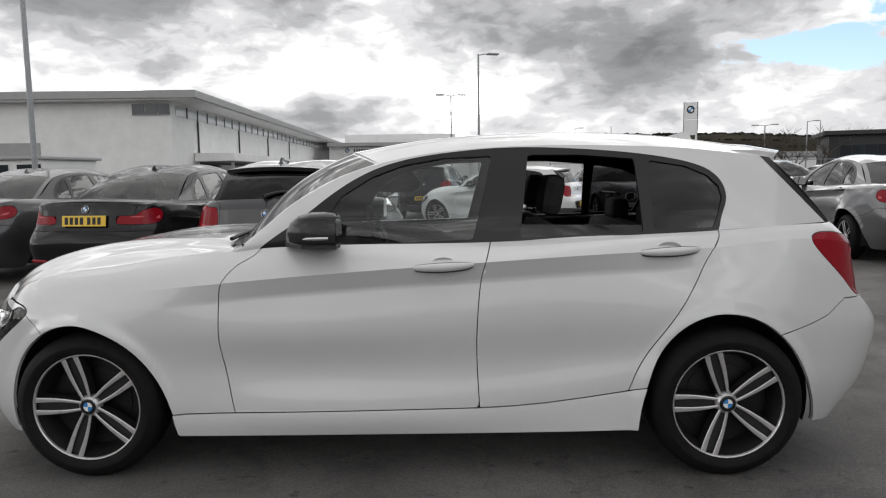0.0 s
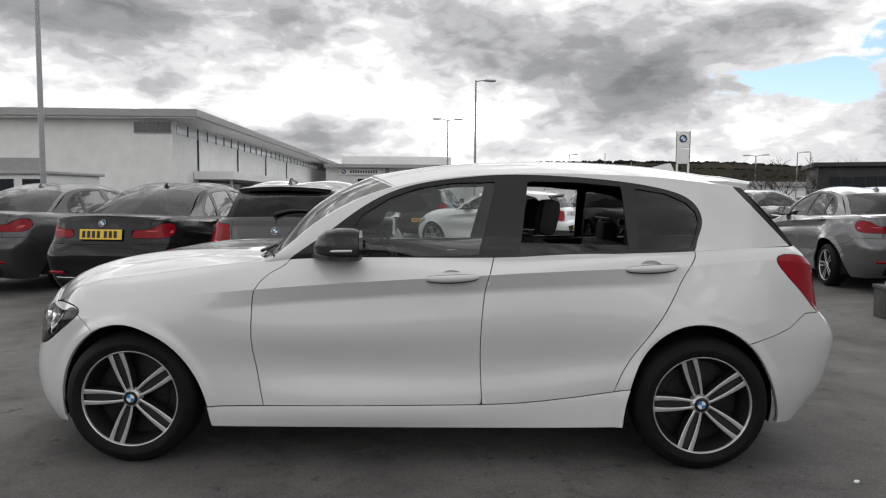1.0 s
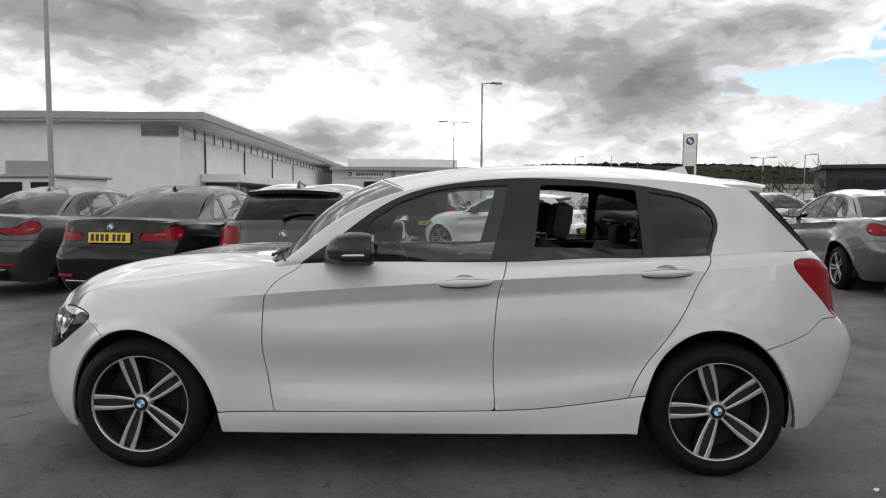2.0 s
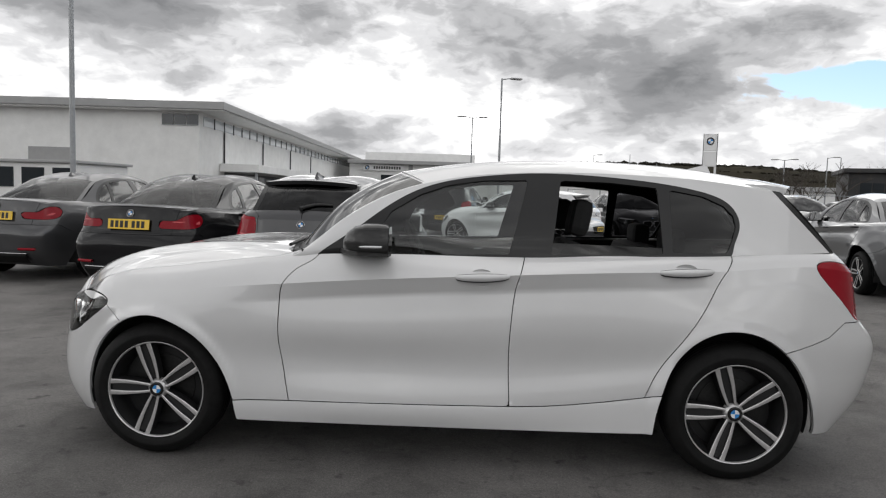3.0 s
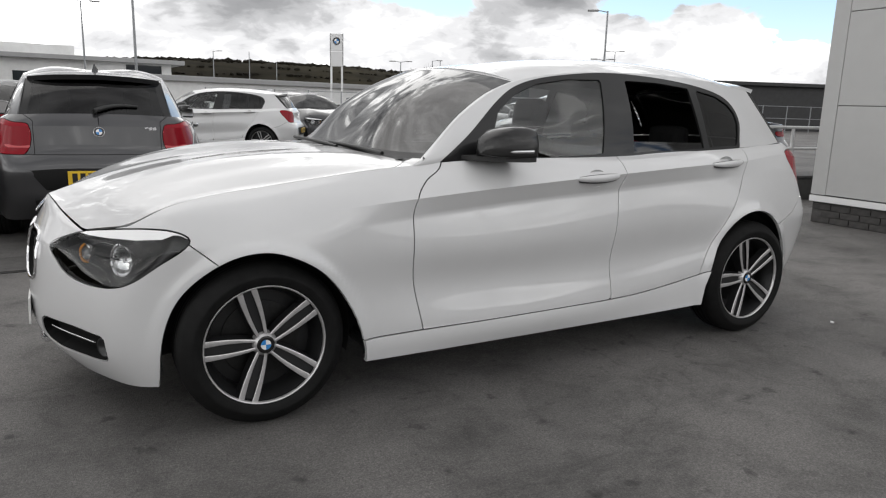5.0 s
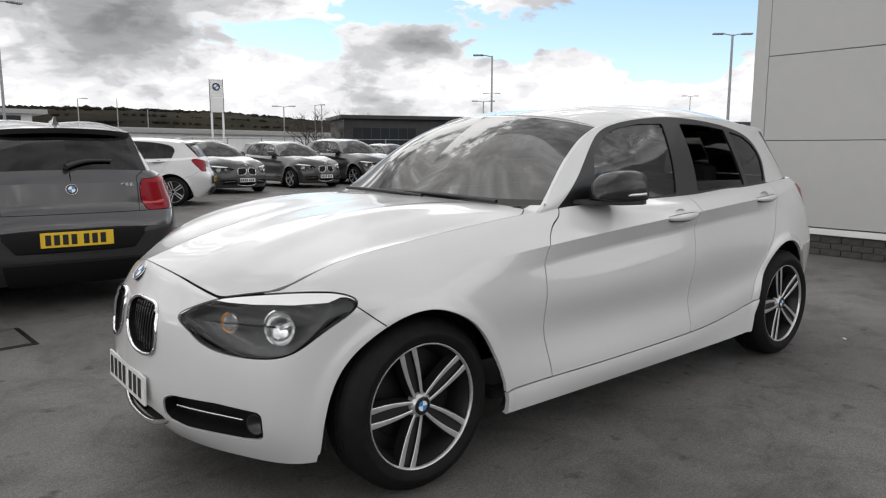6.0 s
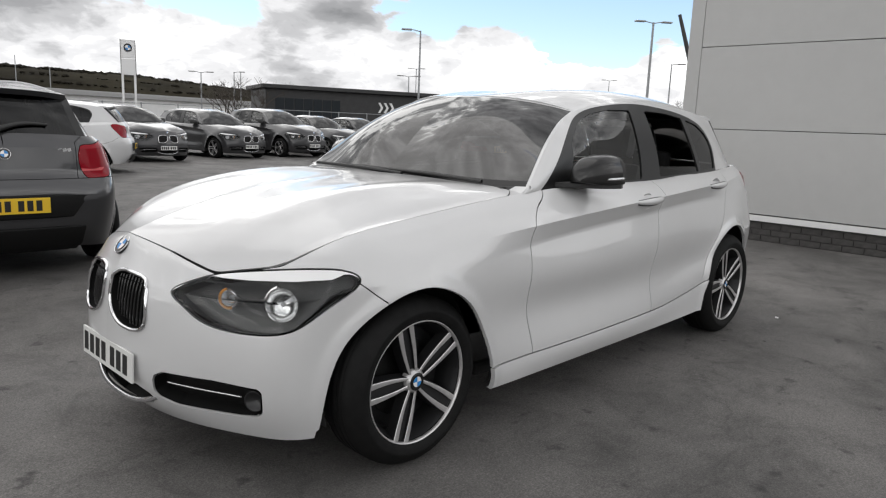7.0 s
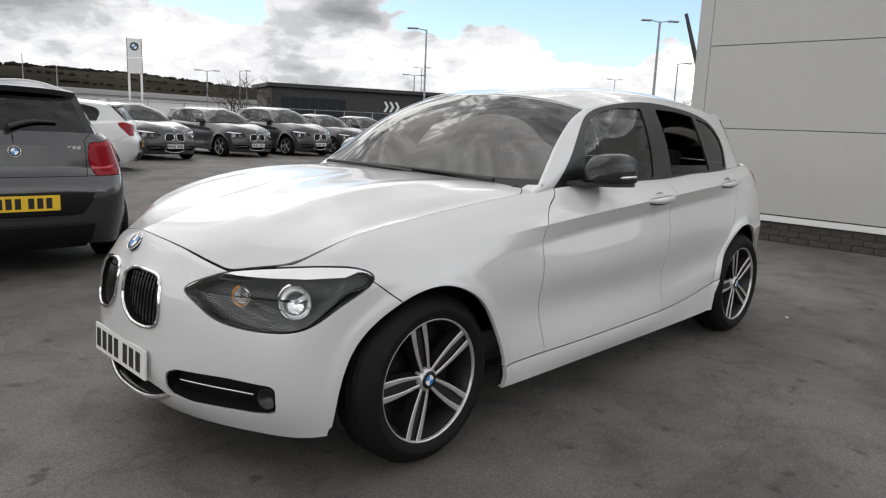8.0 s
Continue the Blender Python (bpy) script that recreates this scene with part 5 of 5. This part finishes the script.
for i in range(4):
    y = HY + 3.2 + i * 7.0
    box("downpipe", HX + .02, HX + .08, y, y + .10, 2.45, 3.94, M["cladding_black"], hall, bevel=.02)
# dark glass band that also carries the shade under the canopy in its colour
box("shaded_front", HX - .05, HX + .03, HY + 3.4, 69.5, 0, 2.05, M["dark_glass"], hall, bevel=.01)
box("canopy", HX + .034, HX + 1.9, HY + 2.6, 70, 2.06, 2.44, M["render_white"], hall, bevel=.02)
for i in range(7):
    y = HY + 3 + i * 7
    box("canopy_post", HX + 1.6, HX + 1.72, y, y + .12, 0, 2.06, M["galvanised"], hall, bevel=.01)
box("roller_door", -17.8, -15.9, HY - .03, HY + .03, 0, 2.86, M["fascia"], hall, bevel=.01)

# ---------- low far building ----------
far = thing("workshop", pose(0, 0, 0, 0, 0, 2.1), "low pale workshop with a flat roof and a sign band", "building")
box("wall", -9.5, 9.6, 62, 62.3, 0, 4.0, M["render_white"], far, bevel=0)
box("end_wall", 9.3, 9.6, 62.3, 86, 0, 4.0, M["render_white"], far, bevel=0)
box("roof", -9.6, 10.6, 61.2, 87, 4.0, 4.35, M["fascia"], far, bevel=.03)
box("window", 6.0, 8.8, 61.94, 62.05, 3.1, 3.85, M["dark_glass"], far, bevel=.01)
for x in (-6.5, -2.2):
    box("window", x, x + 2.2, 61.94, 62.05, 2.2, 3.0, M["dark_glass"], far, bevel=.01)
sb = box("sign_band", -8.2, -4.4, 61.8, 61.98, 3.35, 3.95, M["sign_white"], far, bevel=.02)
roundel(.22, (-7.8, 61.79, 3.65), (0, -1, 0), sb)
for k in range(11):
    box("letter_bar", -7.2 + k * .24, -7.05 + k * .24, 61.785, 61.80, 3.52, 3.78, M["plate_ink"], sb, bevel=0)
box("upper_storey", -8.5, 2.5, 66, 80, 4.35, 5.35, M["render_white"], far, bevel=.02)
box("pillar", -3.9, -3.5, 61.9, 62.0, 0, 4.0, M["fascia"], far, bevel=0)

# ---------- black hall with chevrons ----------
black = thing("black_hall", pose(33.0, 38.8, 0, 0, 0, -20) @ Matrix.Scale(1.13, 4), "long black-clad hall with white chevrons", "building")
box("wall", -8.3, 40, 0, 5, 0, 3.05, M["cladding_black"], black, bevel=.02)
box("roof", -8.6, 40.4, -.4, 5.4, 3.05, 3.30, M["cladding_black"], black, bevel=.03)
for k in range(7):
    w = box("window", -7.7 + k * .62, -7.7 + k * .62 + .56, -.04, .04, 1.3, 2.5, M["dark_glass"], black, bevel=.01)
for k in range(3):
    c = slab([(0, 0), (.28, 0), (.62, .55), (.28, 1.1), (0, 1.1), (.34, .55)], -.05, -.004)
    c.transform(Matrix.Translation((-.75 + k * .40, 0, 1.82)) @ Matrix.Diagonal((.58, 1, .62, 1)))
    part("chevron", c, M["sign_white"], black)

# ---------- long sheds below the hill ----------
shed = thing("long_shed", pose(23.9, 62.8, 0, 0, 0, 14), "long pale metal shed with a shallow roof", "building")
box("wall", -22, 34, 0, 14, 0, 2.6, M["render_white"], shed, bevel=0)
box("roof", -22.3, 34.3, -.4, 14.4, 2.6, 3.05, M["fascia"], shed, bevel=.05)
copy_thing(shed, pose(52, 95, 0, 0, 0, -25))

# ---------- lamp posts, totem ----------
def lamp_post(x, y, h, heads, turn=0.0, r=.06):
    lp = thing("lamp_post", pose(x, y, 0, 0, 0, turn), "slim grey steel lamp post with flat lamp heads" if heads else "slim grey steel post", "lamp post", "car park lamps")
    skin("pole", tube([(0, 0, 0), (0, 0, h * .35), (0, 0, h)], [r, r * .95, r * .7], 12), M["galvanised"], lp)
    skin("base", tube([(0, 0, 0), (0, 0, .9)], r * 1.35, 12), M["galvanised"], lp)
    for sg in ((-1, 1) if heads == 2 else (1,))[:heads]:
        skin("arm", tube([(0, 0, h - .05), (sg * .35, 0, h + .02), (sg * .5, 0, h + .03)], .025, 8), M["galvanised"], lp)
        box("lamp_head", sg * .45 if sg > 0 else -1.0, 1.0 if sg > 0 else -.45, -.13, .13, h - .01, h + .07, M["fascia"], lp, bevel=.03)
    return lp


lamp_post(1.25, 29.2, 6.80, 1, 20)
lamp_post(-.15, 42.0, 6.38, 2, 10)
lamp_post(22.96, 24.86, 6.12, 1, 140)
lamp_post(31.5, 16.2, 7.02, 2, -40, .08)
lamp_post(-8.2, 10.1, 8.5, 1, 0, .055)
lamp_post(43.2, 20.9, 6.08, 1, -40)
lamp_post(74.2, 44.7, 7.65, 2, -40)
lamp_post(38.0, 42.0, 5.3, 2, -40)
lamp_post(52, 56, 7.5, 2, -40)
lamp_post(4.8, -9.4, 7.4, 2, 10)
for x, y, h, heads in ((19.5, 84.6, 7.0, 0), (22.6, 83.7, 5.9, 0), (24.8, 52.9, 4.85, 2), (31.0, 58.7, 5.5, 1), (36.4, 67.0, 6.1, 0), (13.4, 75.1, 6.2, 1)):
    lamp_post(x, y, h, heads, -35)

tot = thing("totem_sign", pose(18.6, 52.0, .2, 0, 0, -22) @ Matrix.Scale(1.07, 4), "tall white pylon sign with a round badge on two legs", "sign")
box("panel", -.47, .47, -.11, .11, 4.80, 6.05, M["sign_white"], tot, bevel=.03)
box("panel", -.47, .47, -.11, .11, 3.65, 4.76, M["sign_white"], tot, bevel=.03)
for sx in (-1, 1):
    box("edge", sx * .485 - .016, sx * .485 + .016, -.125, .125, 3.64, 6.07, M["steel"], tot, bevel=.005)
    box("leg", sx * .40 - .075, sx * .40 + .075, -.08, .08, 0, 3.65, M["sign_white"], tot, bevel=.02)
roundel(.30, (0, -.112, 5.50), (0, -1, 0), tot)

# ---------- rail on a low wall ----------
kerb = box("low_wall", .10, 9, 0, .28, 0, .31, M["kerb_dark"], None, "low dark concrete wall under a white rail", .015)
kerb.matrix_world = pose(4.73, 3.41, 0, 0, 0, -8)
coping = box("coping", .088, 9.012, -.015, .295, .312, .352, M["kerb_dark"], kerb, bevel=.008)
coping.matrix_world = kerb.matrix_world
tagged(kerb, "", "wall")
rail = thing("guard_rail", pose(4.73, 3.41, .352, 0, 0, -8), "white tubular guard rail on a low wall", "railing")
for k in range(10):
    x = .19 + k * .84
    post = skin("post", tube([(x, .14, 0), (x, .14, .69)], .024, 10), M["rail_white"], rail)
    skin("foot", tube([(x, .14, .001), (x, .14, .04)], .036, 10), M["rail_white"], post)
for z in (.385, .69):
    skin("bar", tube([(.17, .14, z), (4, .14, z), (8.4, .14, z)], .022, 10), M["rail_white"], rail)

# ---------- cars ----------
build_car("hatchback_car", pose(0, 0, 0), "paint_white", HATCH, "glossy white five-door hatchback with dark door mirrors and alloy wheels", fine=1.0, open_rear=True, mirror_cap="gloss_black", x_knots=(-2.15, -1.715, -1.345, -.948, -.702, .317, .968, 1.217, 1.345, 1.752, 2.092))
SED3 = dict(spec=SEDAN, x_knots=(-2.19, -1.405, -.82, 1.405, 2.40), scale=(.965, 1.0), sedan_rear=True)
SED5 = dict(spec=SEDAN, x_knots=(-2.31, -1.485, -.86, 1.485, 2.55), scale=(1.05, 1.03), sedan_rear=True)
WAGON = dict(spec=HATCH, x_knots=(-2.2, -1.40, -.84, 1.42, 2.40), scale=(1.03, 1.02))
SUV = dict(spec=HATCH, x_knots=(-2.2, -1.36, -.84, 1.40, 2.25), scale=(1.04, 1.10))


def stand(rear, px, rz):
    """The pose of a car whose point (px, 0) lies at rear."""
    return pose(rear[0] - px * math.cos(radians(rz)), rear[1] - px * math.sin(radians(rz)), 0, 0, 0, rz)


build_car("hatchback_car", stand((-1.655, 3.10), 2.027, -93), "paint_grey", HATCH, "dark grey five-door hatchback parked nose away", fine=.7, scale=(1.02, 1.0))
build_car("sedan_car", stand((-3.66, 3.47), 2.32, -96), "paint_black", label="glossy black sedan parked nose away", fine=.55, **SED3)
build_car("sedan_car", stand((-5.96, 4.58), 2.32, -96), "paint_anthracite", label="dark grey sedan parked nose away", fine=.45, **SED3)
build_car("hatchback_car", pose(1.26, 13.8, 0, 0, 0, -26), "paint_white", HATCH, "white hatchback parked across the lane", fine=.4)
build_car("sedan_car", pose(6.85, 7.7, 0, 0, 0, -98), "paint_silver", label="silver grey sedan parked behind the white rail", fine=.5, **SED5)
build_car("sedan_car", pose(9.4, 7.35, 0, 0, 0, -98), "paint_navy", label="dark blue sedan parked behind the white rail", fine=.4, **SED5)
for (x, y), rz, spec, paint, lab in (((5.13, 15.5), 97, SED5, "paint_anthracite", "graphite sedan parked nose forward"), ((8.30, 16.6), 97, WAGON, "paint_anthracite", "dark grey estate car parked nose forward"), ((10.95, 17.05), 97, SUV, "paint_anthracite", "graphite compact off-roader parked nose forward"), ((13.4, 17.9), 97, SED3, "paint_anthracite", "dark sedan parked nose forward"), ((16.0, 18.7), 97, SED3, "paint_grey", "grey sedan parked nose forward")):
    build_car("parked_car", stand((x, y), -2.3, rz), paint, label=lab, fine=.35, group="row of parked cars", **spec)

for (x, y), rz, spec, paint, lab in (((-3.05, 10.2), -96, SED3, "paint_black", "black sedan parked in a further row"), ((-.75, 16.3), -97, SUV, "paint_black", "black off-roader parked in a further row"), ((-6.65, 11.4), -96, SED5, "paint_silver", "silver sedan parked in a further row"), ((-9.4, 11.9), -96, SED3, "paint_grey", "grey sedan parked in a further row")):
    build_car("parked_car", stand((x, y), 2.2, rz), paint, label=lab, fine=.3, group="further row of parked cars", **spec)


# ---------- trees ----------
def bare_tree(x, y, h, seed):
    """A leafless tree: tapered trunk, forking limbs and a haze of twigs."""
    rnd = random.Random(seed)
    tr = thing("bare_tree", pose(x, y, 0), "leafless tree with dark branching twigs", "tree", "bare trees")
    limbs, twigs = [], []

    def grow(p, d, length, r, level):
        pts = [np.array(p)]
        for _ in range(3):
            d = d + np.array([rnd.uniform(-.22, .22), rnd.uniform(-.22, .22), rnd.uniform(-.05, .18)])
            d /= np.linalg.norm(d)
            pts.append(pts[-1] + d * length / 3)
        (limbs if level < 3 else twigs).append(tube(pts, np.linspace(r, r * .6, 4), 6 if level < 2 else 4))
        if level == 4:
            return
        for _ in range(3 if level < 2 else 4):
            a, t = rnd.uniform(0, 6.28), rnd.uniform(.45, .9)
            nd = d * t + np.array([math.cos(a), math.sin(a), rnd.uniform(.0, .5)]) * .75
            grow(pts[rnd.choice((2, 3, 3))], nd / np.linalg.norm(nd), length * rnd.uniform(.58, .78), r * .55, level + 1)

    trunk = tube([(0, 0, -.05), (.02, 0, h * .15), (0, .03, h * .3)], [h * .028, h * .022, h * .018], 10)
    skin("trunk", trunk, M["bark"], tr)
    for k in range(4):
        a = k * 1.6 + rnd.uniform(-.4, .4)
        grow((0, .02, h * (.2 + .03 * k)), np.array([math.cos(a) * .55, math.sin(a) * .55, .8]), h * .30, h * .013, 1)
    skin("limb_work", join(*limbs), M["bark"], tr)
    ob = skin("twig_haze", join(*twigs), M["twig"], tr)
    ob["kind"] = "stuff"
    return tr


for x, y, h, sd in ((18.4, 37.0, 4.0, 2), (24.0, 42.0, 4.2, 5), (29.0, 47.5, 4.6, 8), (43.0, 18.5, 4.0, 11), (46.0, 21.0, 4.4, 12), (22.5, 43.5, 3.8, 14)):
    bare_tree(x, y, h, sd)


def far_woods():
    """Rough clumps of wood along the hill's crest and slopes."""
    rnd = random.Random(9)
    ico = bmesh.new()
    bmesh.ops.create_icosphere(ico, subdivisions=1, radius=1)
    base = np.array([v.co[:] for v in ico.verts])
    tris = np.array([[v.index for v in f.verts] for f in ico.faces])
    ico.free()
    v, t, o = [], [], 0
    heights = ([-40, -5, 8, 14, 22, 30, 36, 45, 75], [14, 20, 25.5, 26, 24.5, 19, 16, 13, 10])
    for i in range(2600):
        az = rnd.uniform(-30, 75)
        top = rnd.random() < .72
        f = 1.0 if top else rnd.choice((.30, .46, .66)) + .0016 * az + .02 * math.sin(az * .5) + rnd.uniform(-.006, .006)
        d = 330 + 160 * (f if not top else rnd.uniform(.72, 1))
        h = float(np.interp(az, *heights)) * math.sin(min(1, (d - 330) / 160) * math.pi / 2) ** .8
        a = radians(az)
        s = rnd.uniform(.7, 1.7) * (1 if top else .7)
        p = base * np.array([s * rnd.uniform(.8, 1.7), s * rnd.uniform(.8, 1.7), s * rnd.uniform(.5, .95)])
        p = p * (1 + .35 * np.array([[rnd.uniform(-1, 1)] for _ in base]))
        v.append(p + (math.sin(a) * d, math.cos(a) * d, h))
        t.append(tris + o)
        o += len(base)
    v, t = np.concatenate(v), np.concatenate(t)
    me = bpy.data.meshes.new("far_woods")
    me.from_pydata(v.tolist(), [], t.tolist())
    me.materials.append(M["wood_dark"])
    tagged(new("far_woods", me), "dark leafless woods along the hill crest", "trees", "", "stuff")


far_woods()

# ---------- small things round the lot ----------
boom = thing("crane_boom", pose(0, 0, 0), "dark leaning crane boom beyond the wall", "crane")
skin("boom", tube([(51.9, 21.6, 0.0), (51.3, 22.9, 5.4), (50.55, 24.35, 10.65)], [.26, .22, .14], 8), M["cladding_black"], boom)

skip_ = thing("site_cabin", pose(-9.5, 13.6, 0, 0, 0, -6), "white cabin with dark window strips beside the showroom", "cabin")
box("body", -3.4, -.7, 0, 2.2, .0, 1.80, M["render_white"], skip_, bevel=.03)
for i in range(3):
    box("window", -3.2 + i * .9, -2.55 + i * .9, -.03, .03, 1.15, 1.68, M["dark_glass"], skip_, bevel=.01)
box("roof", -3.5, -.6, -.1, 2.3, 1.80, 1.88, M["fascia"], skip_, bevel=.02)

cover_ = thing("drain_cover", pose(-2.40, 2.42, .0, 0, 0, 4), "worn square cast iron cover set in the asphalt", "cover")
box("rim", -.30, .30, -.27, .27, -.03, .005, M["steel"], cover_, bevel=.003)
box("lid", -.265, .265, -.235, .235, -.02, .009, M["brick_dark"], cover_, bevel=.003)


def scrap(x, y, r, seed, mt, label, category):
    """A small crumpled chip lying on the ground."""
    rnd = random.Random(seed)
    bm = bmesh.new()
    bmesh.ops.create_icosphere(bm, subdivisions=2, radius=1)
    for v in bm.verts:
        k = 1 + .35 * rnd.uniform(-1, 1)
        v.co = Vector((v.co.x * r * k, v.co.y * r * .7 * k, (v.co.z + .8) * r * .22 * k))
    ob = part("paper_scrap" if category == "scrap" else "stone_chip", bm, M[mt], None, label)
    ob.matrix_world = pose(x, y, .001, 0, 0, seed * 37)
    return tagged(ob, label, category, "litter on the asphalt")


scrap(2.01, -.965, .017, 1, "sign_white", "small white scrap lying on the asphalt", "scrap")
for i, (x, y) in enumerate(((1.19, -.93), (1.24, -.91), (1.35, -1.12), (.62, -1.35), (-.95, -1.30), (-2.55, -.62), (-1.92, -1.35), (2.25, -1.6), (1.75, -.62), (-.15, -1.75), (-2.9, .35), (.35, -1.55))):
    scrap(x, y, .006 + .004 * ((i * 7) % 5) / 4, 11 + i, "concrete", "pale stone chip lying on the asphalt", "stone")

# fence along the far edge of the lot
fence = thing("mesh_fence", pose(0, 0, 0), "thin grey steel fence behind the parked cars", "fence")
for k in range(24):
    x = 6 + k * 1.9
    skin("post", tube([(x, 40 - k * .55, 0), (x, 40 - k * .55, 1.9)], .035, 6), M["galvanised"], fence)
for z in (.3, 1.0, 1.85):
    skin("rail", tube([(6, 40, z), (25, 34.5, z), (49.7, 27.35, z)], .022, 6), M["galvanised"], fence)

# ---------- bricks of the plinth ----------
bm = box_bm(-.012, .012, -.1075, .1075, -.0325, .0325, .003)
brick_me = bpy.data.meshes.new("brick")
bm.to_mesh(brick_me)
bm.free()
brick_me.materials.append(M["brick_dark"])
for c in range(3):
    for k in range(25):
        y = WY1 - .14 - k * .225 - (.1125 if c % 2 else 0)
        b = new("brick", brick_me)
        b.parent = plinth
        b.location = (WX + .03 + random.uniform(-.002, .002), y, .04 + c * .075)
